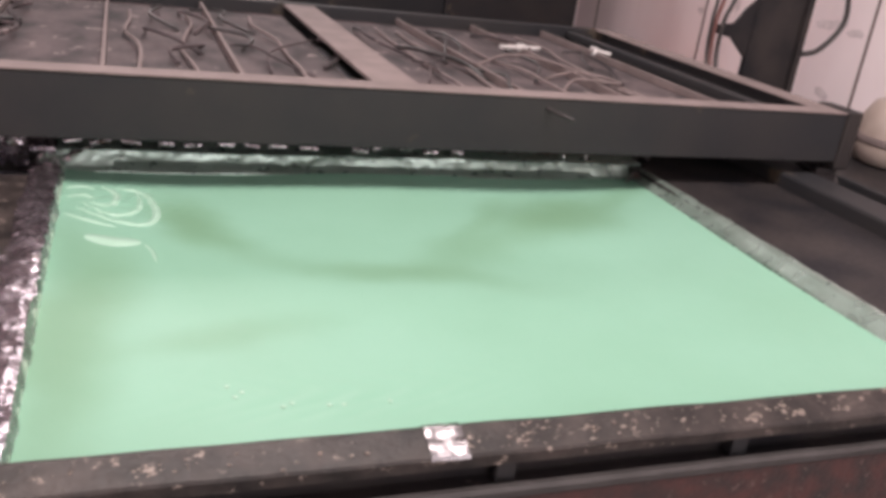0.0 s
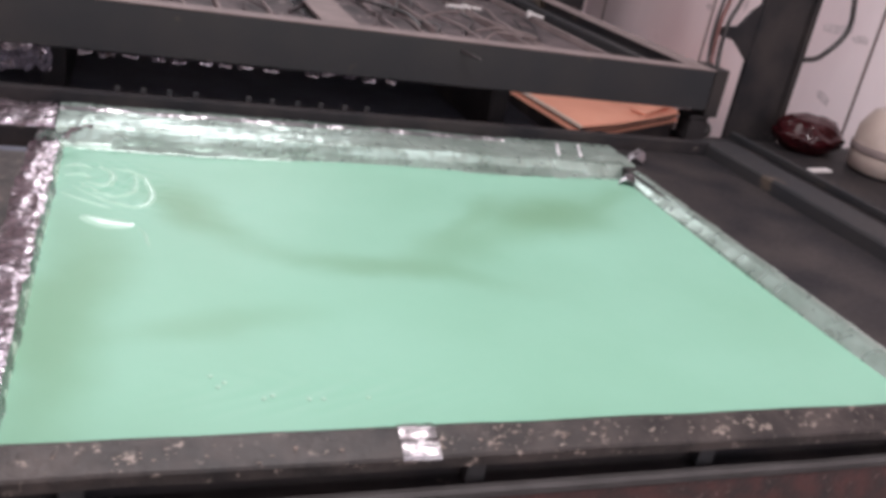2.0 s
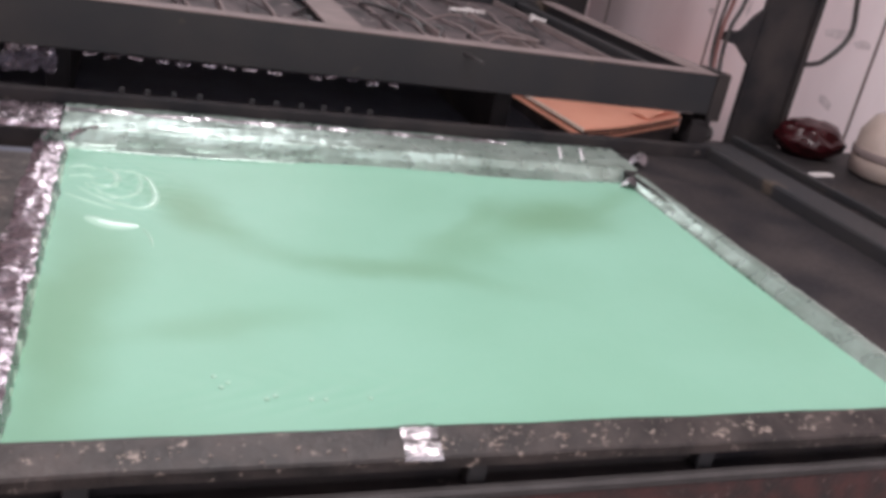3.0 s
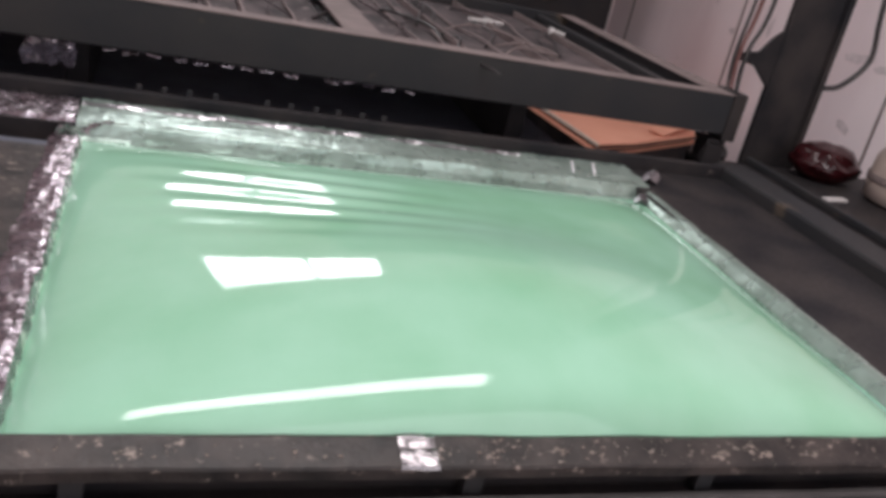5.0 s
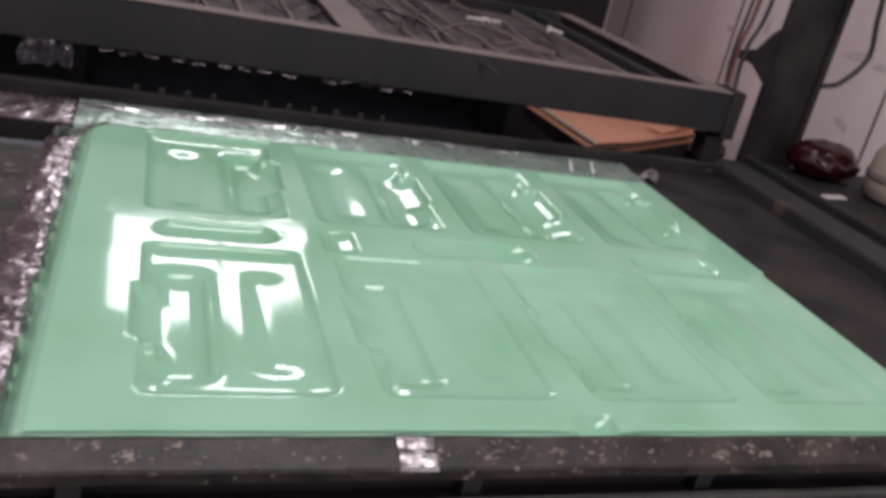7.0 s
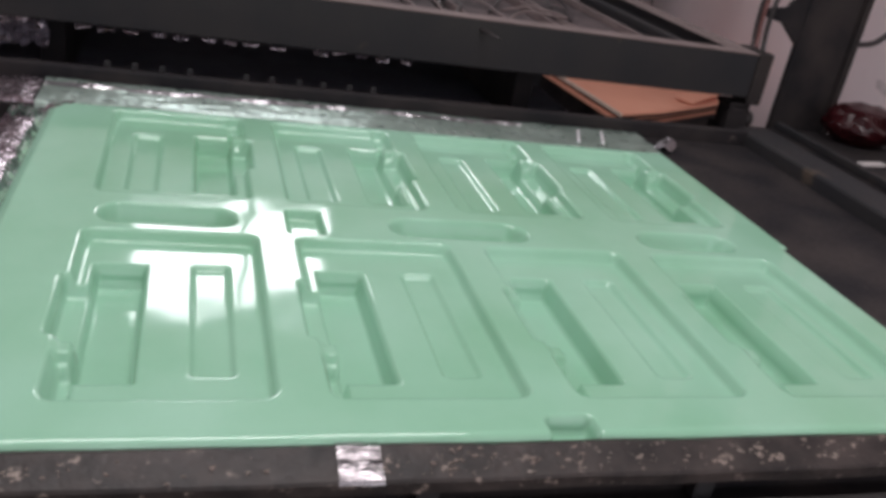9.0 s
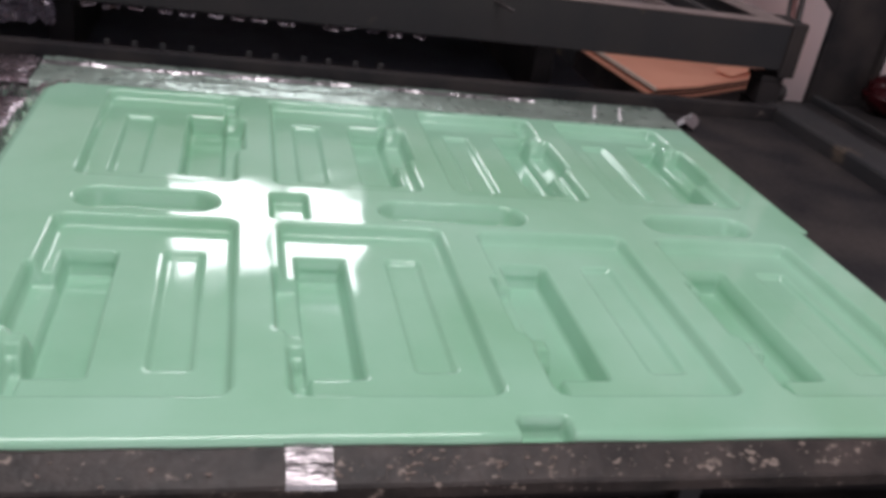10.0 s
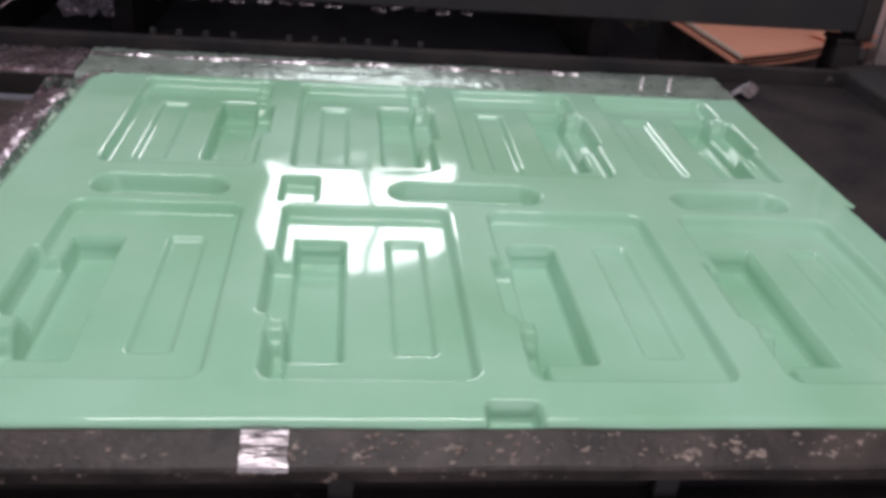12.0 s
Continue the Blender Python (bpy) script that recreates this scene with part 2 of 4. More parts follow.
def ramp01(v, a, b):
    t = np.clip((v - a) / (b - a), 0, 1)
    return t * t * (3 - 2 * t)


def inside(x, y, x0, x1, y0, y1, r=0.02, wall=0.012):
    """1 inside a rounded rectangle, 0 outside, with a smooth wall between."""
    cx, cy, hx, hy = (x0 + x1) / 2, (y0 + y1) / 2, (x1 - x0) / 2, (y1 - y0) / 2
    qx, qy = np.abs(x - cx) - hx + r, np.abs(y - cy) - hy + r
    d = np.hypot(np.maximum(qx, 0), np.maximum(qy, 0)) + np.minimum(np.maximum(qx, qy), 0) - r
    return ramp01(-d, 0, wall)


def crumpled(p0, p1, across, folds, n_long, seed, amp, n_fold=3, flow=None):
    """A strip of crinkled foil from p0 to p1; folds: its section as offsets (along across, up)."""
    p0, p1, across = Vector(p0), Vector(p1), Vector(across)
    sec = []
    for (a, b), (c, d) in zip(folds, folds[1:]):
        for k in range(n_fold):
            sec.append((a + (c - a) * k / n_fold, b + (d - b) * k / n_fold))
    sec.append(folds[-1])
    verts, faces = [], []
    for i in range(n_long + 1):
        base = p0.lerp(p1, i / n_long)
        for k, (s, u) in enumerate(sec):
            q = base + across * s + Vector((0, 0, u))
            w = Vector((noise.noise(q * 25 + Vector((seed, 0, 0))), noise.noise(q * 25 + Vector((0, seed, 3))), noise.noise(q * 30 + Vector((7, 0, seed)))))
            w2 = Vector((noise.noise(q * 72 + Vector((seed, 9, 0))), noise.noise(q * 72 + Vector((0, seed, 8))), noise.noise(q * 80 + Vector((2, 0, seed)))))
            if flow:
                f = Vector((q.x * flow[0], q.y * flow[1], q.z * 30))
                w = Vector((0, 0, noise.noise(f + Vector((seed, 0, 0))) + 0.5 * noise.noise(f * 2.7 + Vector((0, seed, 0)))))
                w2 = w2 * 0.7
            q = q + amp * w + 0.4 * amp * w2
            verts.append(q)
    m = len(sec)
    for i in range(n_long):
        for k in range(m - 1):
            a = i * m + k
            faces.append((a, a + 1, a + 1 + m, a + m))
    me = bpy.data.meshes.new("mesh")
    me.from_pydata(verts, [], faces)
    me.polygons.foreach_set("use_smooth", [bool(flow)] * len(me.polygons))
    return me


# ---------------------------------------------------------------- the workshop
def room():
    part("floor", box(-3.2, 3.2, -3.8, 5.4, -0.12, 0.0, 0), "floor")
    bpy.data.objects["floor"]["kind"] = "structure"
    tagged(bpy.data.objects["floor"], "dark oil-stained concrete workshop floor", "floor", kind="structure")
    bm = box(-3.2, -1.05, -3.8, 5.4, 4.1, 4.2, 0)
    for b in ((1.25, 3.2, -3.8, 5.4, 4.1, 4.2), (-1.05, 1.25, -3.8, -0.60, 4.1, 4.2), (-1.05, 1.25, 0.50, 5.4, 4.1, 4.2)):
        box(*b, 0, bm)
    tagged(part("ceiling", bm, "ceiling"), "dim grey sheet-metal workshop roof", "ceiling", kind="structure")
    # back wall with the high window through it
    wx0, wx1, wz0, wz1 = -0.5, 0.9, 2.79, 3.61
    bm = box(-3.2, wx0, 5.0, 5.15, 0, 4.1, 0)
    for b in ((wx1, 2.80, 5.0, 5.15, 0, 4.1), (wx0, wx1, 5.0, 5.15, 0, wz0), (wx0, wx1, 5.0, 5.15, wz1, 4.1)):
        box(*b, 0, bm)
    tagged(part("wall_back", bm, "wall"), "pale pinkish plastered workshop wall with a high window", "wall", kind="structure")
    tagged(part("wall_right", box(2.80, 2.95, -3.65, 5.15, 0, 4.1, 0), "wall"), "pale painted wall with stains and panel joints", "wall", kind="structure")
    bm = box(-3.1, -2.95, -3.65, 0.5, 0, 4.1, 0)
    for b in ((-3.1, -2.95, 2.5, 5.0, 0, 4.1), (-3.1, -2.95, 0.5, 2.5, 0, 2.05), (-3.1, -2.95, 0.5, 2.5, 3.15, 4.1)):
        box(*b, 0, bm)
    tagged(part("wall_left", bm, "wall"), "pale plastered workshop wall with a side window", "wall", kind="structure")
    bm = box(-2.95, -0.8, -3.65, -3.5, 0, 4.1, 0)
    box(2.6, 2.80, -3.65, -3.5, 0, 4.1, 0, bm)
    box(-0.8, 2.6, -3.65, -3.5, 3.4, 4.1, 0, bm)
    tagged(part("wall_front", bm, "wall"), "pale unseen workshop wall with a gate gap added for front light", "wall", kind="structure")
    win = thing("window_1", "bright high two-pane window in the workshop wall", "window", kind="structure", at=(0.2, 5.0, wz0))
    for n, b in (("window_frame", (-0.70, -0.67, 0.0, 0.06, 0.0, 0.82)), ("window_frame", (0.67, 0.70, 0.0, 0.06, 0.0, 0.82)),
                 ("window_frame", (-0.67, 0.67, 0.0, 0.06, 0.0, 0.03)), ("window_frame", (-0.67, 0.67, 0.0, 0.06, 0.79, 0.82)),
                 ("mullion", (0.055, 0.095, 0.0, 0.055, 0.03, 0.79))):
        part(n, box(*b, 0.003), "void", win)
    # dark smears on the wall
    rnd = random.Random(3)
    for y, z, ly, lz, a in ((2.69, 1.158, 0.10, 0.022, -6), (2.52, 1.14, 0.05, 0.018, -4), (2.63, 0.83, 0.05, 0.020, 20), (3.75, 1.07, 0.03, 0.02, 0), (3.42, 1.16, 0.02, 0.05, 10)):
        bm = bmesh.new()
        ring = []
        for k in range(22):
            w = 2 * math.pi * k / 22
            r = 1 + rnd.uniform(-0.25, 0.25)
            ring.append(bm.verts.new((0, ly * r * math.cos(w), lz * r * math.sin(w))))
        bm.faces.new(ring)
        bmesh.ops.transform(bm, matrix=pose(2.7975, -0.83 + (y + 0.83) * 0.954, 1.52 + (z - 1.52) * 0.954, a), verts=bm.verts)
        tagged(part("wall_stain", bm, "smear"), "dark smear on the pale wall", "stain", kind="structure")
    # thin raised joints between the wall panels
    for y in (-0.17, 1.05, 2.27, 3.49, 4.71):
        tagged(part("wall_joint", box(2.794, 2.799, y, y + 0.012, 0.0, 4.1, 0), "dusty_bar"), "thin grey joint strip", "trim", kind="structure")


# ---------------------------------------------------------------- the forming machine
XL, XR, YB, ZR = -0.440, 0.885, 1.030, 0.900


def machine():
    top = thing("vacuum_forming_machine", "dark worn steel vacuum forming machine with foil-taped clamp frame", "machine")
    # front beam: sloped worn face, short drop, and the pit wall behind
    part("beam", extrude_x([(0.0, ZR), (-0.006, ZR + 0.001), (-0.041, ZR - 0.014), (-0.043, ZR - 0.018), (-0.043, ZR - 0.032), (-0.008, ZR - 0.032), (-0.008, 0.80), (0.0, 0.80)],
         -0.80, 1.30, 90, 0.0016), "brown", top, "worn brown steel beam with paint spots")
    part("slot_back", extrude_x([(-0.012, 0.868), (-0.020, 0.868), (-0.020, 0.800), (-0.012, 0.800)], -0.80, 1.30), "black", top)
    part("lip", extrude_x([(-0.050, 0.846), (-0.060, 0.848), (-0.064, 0.844), (-0.064, 0.835), (-0.050, 0.835)], -0.80, 1.30, 60, 0.0008), "lip", top, "greasy grey ledge")
    part("slot_floor", extrude_x([(-0.021, 0.838), (-0.049, 0.838), (-0.049, 0.8345), (-0.021, 0.8345)], -0.80, 1.30), "black", top)
    part("apron_panel", extrude_x([(-0.020, 0.834), (-0.063, 0.833), (-0.070, 0.45), (-0.050, 0.45), (-0.020, 0.80)], -0.80, 1.30, 50, 0.0015), "rust", top, "flaking dark red paint")
    for x in (-0.36, 0.10, 0.44, 0.80, 1.10):
        part("slot_post", box(x - 0.013, x + 0.013, -0.040, -0.021, 0.8385, 0.868, 0.002), "heater", top)
    part("tape_patch", crumpled((0.0, 0, 0), (0.048, 0, 0), (0, -1, 0), [(-0.004, ZR + 0.0005), (0.008, ZR + 0.004), (0.021, ZR - 0.0035), (0.030, ZR - 0.0045), (0.043, ZR - 0.0115), (0.0455, ZR - 0.017)], 22, 3.0, 0.0020, 5), "tape_banded", top, "shiny aluminium tape strip with bands of reflection in its colour")
    # old paint and resin flakes that cling to the beam
    rnd = random.Random(31)
    verts, faces = [], []
    clusters = [(0.065, 0.02, 10), (0.126, 0.028, 34), (0.160, 0.02, 16), (0.218, 0.025, 14), (0.283, 0.03, 30), (0.355, 0.02, 14), (0.432, 0.025, 22), (0.51, 0.03, 16), (0.62, 0.05, 14), (0.731, 0.03, 18), (0.86, 0.05, 14), (-0.311, 0.02, 9), (-0.268, 0.012, 7), (-0.09, 0.06, 8), (-0.20, 0.08, 8), (-0.40, 0.04, 8)]
    for cx, spread, count in clusters:
        for k in range(count):
            fx, f = rnd.gauss(cx, 0.6 * spread), rnd.betavariate(2.2, 2.2)
            c = Vector((fx, -0.006 - 0.035 * f, ZR + 0.0012 - 0.015 * f))
            r, sides, turn = 0.0004 + 0.0022 * rnd.random() ** 2.2, rnd.choice((4, 5, 6)), rnd.uniform(0, 6)
            first = len(verts)
            for e in range(sides):
                a = turn + 6.283 * e / sides
                g = r * rnd.uniform(0.3, 1.5)
                verts.append(c + Vector((1.8 * g * math.cos(a), 0.92 * g * math.sin(a), 0.39 * g * math.sin(a) + 0.0010)))
            verts.append(c + Vector((0, 0, 0.0022)))
            faces += [(first + e, first + (e + 1) % sides, first + sides) for e in range(sides)]
    me = bpy.data.meshes.new("mesh")
    me.from_pydata(verts, [], faces)
    tagged(part("paint_speckle", me, "flake", top), "pale flakes of old paint", kind="stuff")
    # left side plate and its crinkled foil edge
    part("side_plate", box(-0.80, -0.462, -0.005, 0.93, ZR - 0.03, ZR - 0.004, 0.003), "brown", top, "dark brown worn side plate")
    part("ledge", box(-0.80, -0.47, 0.932, 1.045, ZR - 0.06, ZR - 0.035, 0.002), "void", top)
    part("foil_edge", crumpled((-0.468, -0.004, ZR), (-0.462, 0.985, ZR), (1, 0, 0), [(-0.030, -0.003), (-0.012, 0.002), (0.012, 0.004), (0.024, 0.0), (0.028, -0.02), (0.030, -0.045)], 190, 1.0, 0.0055, 3), "foil_dirty", top, "crumpled soiled foil tape")
    part("clamp_strip", crumpled((-0.447, 0.0, 0), (-0.440, 1.02, 0), (1, 0, 0), [(-0.006, ZS + 0.016), (0.003, ZS + 0.014), (0.007, ZS + 0.004), (0.008, ZS - 0.03)], 120, 15.0, 0.0016, 3, (70, 10)), "clamp", top, "pale shiny clamp strip")
    part("pit_wall", box(-0.462, -0.444, 0.0, 1.05, 0.78, ZR - 0.03, 0.001), "void", top)
    # rear rim wrapped in foil
    part("foil_apron", crumpled((-0.452, YB, 0), (0.955, YB, 0), (0, 1, 0), [(-0.002, ZS - 0.02), (0.000, ZS + 0.000), (0.036, ZS - 0.003), (0.046, ZR - 0.008), (0.051, ZR + 0.003), (0.075, ZR + 0.003), (0.12, ZR + 0.006), (0.205, ZR + 0.008)], 320, 6.0, 0.0040, 6, (6, 34)), "foil_pale", top, "wrinkled silver foil apron")
    part("foil_ridge", crumpled((-0.45, YB + 0.165, 0), (0.62, YB + 0.175, 0), (0, 1, 0), [(-0.006, ZR + 0.007), (0.0, ZR + 0.011), (0.008, ZR + 0.011), (0.016, ZR + 0.008)], 190, 12.0, 0.0032, 3), "tape", top, "crumpled bright foil ridge")
    part("foil_fold", crumpled((-0.34, YB + 0.006, 0), (0.80, YB + 0.006, 0), (0, 1, 0), [(0.0, ZS + 0.000), (0.012, ZS + 0.004), (0.024, ZS + 0.006), (0.036, ZS + 0.010)], 240, 21.0, 0.0036, 3), "foil_pale", top, "crumpled bright foil fold")
    part("clamp_core", box(-0.80, 1.30, YB + 0.05, YB + 0.21, 0.80, ZR - 0.003, 0.002), "black", top)
    part("foil_edge", crumpled((-0.80, YB + 0.055, 0), (-0.455, YB + 0.05, 0), (0, 1, 0), [(0.0, ZR - 0.02), (0.01, ZR + 0.004), (0.08, ZR + 0.004), (0.15, ZR + 0.008)], 60, 9.0, 0.003, 5), "foil_dirty", top, "crumpled soiled foil")
    part("corner_foil", crumpled((-0.475, 0.985, 0), (-0.415, 1.05, 0), (0.7, 0.7, 0), [(-0.02, ZR - 0.012), (0.0, ZR + 0.012), (0.03, ZR + 0.016), (0.07, ZR + 0.008)], 16, 4.0, 0.012, 4), "foil_dirty", top, "crumpled foil lump at the corner")
    part("corner_foil", crumpled((0.965, 1.12, 0), (1.030, 1.20, 0), (0.85, -0.5, 0), [(-0.016, ZR - 0.002), (0.0, ZR + 0.012), (0.012, ZR + 0.013), (0.026, ZR + 0.001)], 18, 5.0, 0.009, 4), "tape", top, "crumpled foil lump at the corner")
    part("corner_foil", crumpled((0.880, 0.995, 0), (0.905, 1.035, 0), (0.85, -0.5, 0), [(-0.014, ZS + 0.002), (0.0, ZR - 0.008), (0.010, ZR - 0.006), (0.022, ZR - 0.010)], 12, 7.0, 0.006, 4), "tape", top, "crumpled bright foil at the corner")
    for x in (0.742, 0.806):
        part("tape_strip", tube([(x, YB + 0.085, ZR + 0.008), (x + 0.010, YB + 0.115, ZR + 0.011), (x + 0.030, YB + 0.165, ZR + 0.012)], 0.004), "tab", top, "strip of foil tape with a highlight in its pale colour", smooth=True)
    part("cross_rail", box(-0.80, 1.30, 1.245, 1.275, ZR - 0.02, ZR + 0.034, 0.003), "black", top)
    for x in (-0.335, -0.278, -0.220, -0.160, -0.036, 0.022, 0.085, 0.142, 0.204, 0.262):
        part("stud", box(x - 0.006, x + 0.006, 1.277, 1.287, ZR - 0.01, ZR + 0.046, 0.002), "heater", top)
    # right side: foil bevel, dark deck, guide rail
    part("foil_edge", crumpled((XR, -0.003, 0), (XR + 0.018, YB + 0.01, 0), (1, 0, 0), [(-0.002, ZS - 0.015), (0.000, ZS + 0.003), (0.018, ZR - 0.002), (0.030, ZR + 0.003), (0.042, ZR + 0.001)], 180, 2.0, 0.0022, 4, (60, 9)), "foil_pale", top, "dull silver foil edge")
    part("deck", box(0.915, 1.284, 0.0, 1.24, ZR - 0.05, ZR - 0.001, 0.004), "black", top)
    part("pit_wall", box(0.893, 0.913, 0.0, 1.05, 0.78, 0.846, 0.001), "void", top)
    part("guide_rail", box(1.288, 1.400, -0.10, 1.30, ZR - 0.05, ZR + 0.034, 0.008), "heater", top)
    part("guide_rail", box(-0.90, -0.83, -0.10, 2.85, ZR - 0.05, ZR + 0.032, 0.006), "heater", top)
    # rear body below the heater's parking place, pit floor, legs
    part("bed", box(-0.80, 1.05, 1.29, 2.80, 0.74, 0.775, 0.004), "void", top)
    for x in (-0.50, 0.80):
        part("track", box(x - 0.03, x + 0.03, 1.68, 2.84, 0.776, ZR + 0.032, 0.004), "black", top)
    part("panel", box(-0.80, 1.05, 2.85, 2.88, 0.10, 0.74, 0.004), "void", top)
    part("panel", box(1.275, 1.305, -0.05, 1.30, 0.10, 0.85, 0.004), "black", top)
    part("panel", box(-0.83, -0.80, -0.05, 2.85, 0.10, 0.85, 0.004), "black", top)
    part("pit_floor", box(-0.46, 0.91, 0.0, 1.05, 0.56, 0.58, 0), "void", top)
    part("skirt", box(-0.79, 1.30, -0.045, -0.02, 0.0, 0.45, 0.002), "rust", top)
    for x in (-0.865, 1.31):
        for y in (-0.05, 1.24):
            part("leg", box(x - 0.03, x + 0.03, y, y + 0.07, 0.0, ZR - 0.051, 0.003), "black", top)
    for x in (-0.74, 0.99):
        part("leg", box(x - 0.03, x + 0.03, 2.72, 2.79, 0.0, 0.739, 0.003), "black", top)
    return top


def heater():
    """The heater carriage, at its parked place."""
    top = thing("heater_carriage", "dusty dark steel heater carriage on guide rails", "heater")
    y0, y1, z0, z1, x0, x1 = 1.505, 2.80, 0.968, 1.100, -0.88, 1.44
    part("beam", box(x0, x1, y0, y0 + 0.05, z0, z1 - 0.005, 0.004), "heater", top)
    part("flange", box(x0, x1, y0 - 0.002, y0 + 0.062, z1 - 0.004, z1, 0.0015), "dusty_bar", top, "dust-covered top flange")
    part("beam", box(x1 - 0.055, x1, y0 + 0.064, y1, z0, z1 - 0.005, 0.004), "heater", top)
    part("flange", box(x1 - 0.075, x1 + 0.006, y0 + 0.064, y1, z1 - 0.004, z1, 0.0015), "dusty_bar", top)
    part("inner_rail", box(x1 - 0.20, x1 - 0.165, y0 + 0.064, y1 - 0.06, z1 - 0.035, z1 - 0.012, 0.003), "heater", top)
    part("beam", box(x0, x0 + 0.055, y0 + 0.064, y1, z0, z1, 0.004), "heater", top)
    part("beam", box(x0 + 0.056, x1 - 0.056, y1 - 0.05, y1, z0, z1, 0.004), "heater", top)
    part("end_block", box(x1 + 0.002, x1 + 0.05, y0 - 0.004, y0 + 0.12, z0 - 0.02, z1 + 0.004, 0.006), "black", top)
    part("end_block", box(x1 - 0.04, x1 + 0.03, y0 + 0.01, y0 + 0.09, z0 - 0.035, z0 - 0.021, 0.003), "black", top)
    part("wheel_bracket", box(x1 - 0.035, x1 + 0.035, y0 + 0.012, y0 + 0.085, z0 - 0.105, z0 - 0.036, 0.005), "black", top)
    part("end_roller", turned([(0.016, -0.014), (0.024, -0.012), (0.024, 0.012), (0.016, 0.014)], 18, m=pose(x1 + 0.053, y0 + 0.05, z0 - 0.075, 0, 90, 0)), "lip", top, "worn steel roller", smooth=True)
    # dusty cover panels between the ribs
    xs = [x0 + 0.06, -0.62, -0.36, -0.08, 0.185, 0.29, 0.58, 0.86, 1.14, x1 - 0.205]
    for a, b in zip(xs, xs[1:]):
        if abs(a - 0.185) < 0.001:
            part("cross_bar", box(a, b, y0 + 0.064, y1 - 0.055, z1 - 0.012, z1 - 0.002, 0.002), "dusty_bar", top, "pale dusty cross bar")
        else:
            part("cover_panel", box(a + 0.004, b - 0.004, y0 + 0.064, y1 - 0.055, z1 - 0.048, z1 - 0.040, 0.002), "dust", top, "dust-covered panel")
    for a in (-0.62, -0.36, -0.08, 0.58, 0.86, 1.14):
        part("rib", box(a - 0.004, a + 0.004, y0 + 0.064, y1 - 0.055, z1 - 0.040, z1 - 0.018, 0.001), "dusty_bar", top)
    # wires and slack leads on the panels
    rnd = random.Random(5)
    zt = z1 - 0.034
    for x, bend in ((-0.30, 0.03), (-0.16, -0.05), (0.06, 0.06), (0.44, -0.04), (0.52, 0.05), (0.70, 0.07), (0.94, -0.06)):
        pts = [(x + 0.35 * bend * math.sin(k * 1.1) + rnd.uniform(-0.012, 0.012), y0 + 0.08 + 0.19 * k, zt + rnd.uniform(0.0, 0.012)) for k in range(6)]
        part("lead", tube(pts, 0.0042), "dusty_bar", top, smooth=True)
    for k in range(26):
        x, y = rnd.uniform(-0.75, 1.1), rnd.uniform(y0 + 0.12, y0 + 1.0)
        a, n = rnd.uniform(1.15, 2.0), rnd.uniform(0.10, 0.28)
        c, q = n * math.cos(a), n * math.sin(a)
        part("lead", tube([(x - c, y - q, zt), (x - 0.3 * c + rnd.uniform(-0.05, 0.05), y - 0.3 * q, zt + 0.016), (x + 0.4 * c + rnd.uniform(-0.05, 0.05), y + 0.4 * q, zt + 0.018), (x + c, y + q, zt)], rnd.choice((0.003, 0.0045, 0.006)), samples=6), rnd.choice(("dust", "hose", "dust")), top, smooth=True)
    part("lead", tube([(0.72, 1.72, zt), (0.80, 1.80, zt + 0.02), (0.90, 1.78, zt + 0.02), (0.96, 1.86, zt + 0.01), (0.88, 1.94, zt + 0.015), (0.76, 1.90, zt)], 0.004), "dusty_bar", top, smooth=True)
    part("lead", tube([(0.62, 2.05, zt), (0.74, 2.12, zt + 0.02), (0.84, 2.05, zt + 0.02), (0.92, 1.80, zt + 0.01), (0.98, 1.62, zt)], 0.004), "dusty_bar", top, smooth=True)
    # white ceramic connectors
    m = pose(1.152, 2.34, zt + 0.012, 0, 0, 25)
    bm = tube([(-0.04, -0.02, 0), (0, 0, 0.008), (0.035, 0.045, 0.004)], 0.008)
    tube([(0.0, 0.0, 0.006), (0.035, -0.035, 0.0)], 0.007, bm=bm)
    bmesh.ops.transform(bm, matrix=m, verts=bm.verts)
    part("connector", bm, "white", top, "white ceramic connector", smooth=True)
    bm = tube([(-0.075, 0, 0), (0.075, 0.01, 0)], 0.008)
    turned([(0.014, -0.012), (0.014, 0.012)], 10, bm)
    bmesh.ops.transform(bm, matrix=pose(0.86, 2.30, zt + 0.014, 0, 0, 6), verts=bm.verts)
    part("connector", bm, "white", top, "white ceramic connector", smooth=True)
    # reflector caps that hang under the front edge
    for k in range(15):
        x = -0.42 + 0.059 * k + rnd.uniform(-0.01, 0.01)
        if k in (9,):
            continue
        w = rnd.uniform(0.014, 0.022)
        part("reflector_cap", box(-w, w, -0.006, 0.006, -0.008, 0.008, 0.003, m=pose(x, y0 + 0.075 + rnd.uniform(0, 0.01), z0 - 0.022 + rnd.uniform(-0.004, 0.004), rnd.uniform(-50, -20), rnd.uniform(-10, 10), rnd.uniform(-12, 12))), "foil_dirty", top)
        part("heating_element", box(-0.011, 0.011, 0, 0.9, -0.006, 0.006, 0.002, m=pose(x, y0 + 0.10, z0 - 0.012)), "void", top)
    # unseen underside, made bright to lighten what the foil below reflects
    part("element_tray", box(x0 + 0.06, x1 - 0.06, y0 + 0.07, y1 - 0.06, z0 + 0.010, z0 + 0.016, 0), "tape", top, "unseen bright sheet added to lighten the foil below")
    part("wiring_lump", crumpled((-0.62, y0 + 0.08, z0 - 0.03), (-0.50, y0 + 0.08, z0 - 0.03), (0, 0.4, -1), [(-0.02, 0), (0.0, 0.02), (0.03, -0.01), (0.06, 0)], 14, 8.0, 0.016, 4), "foil_dirty", top, "bunch of foil-wrapped wires")
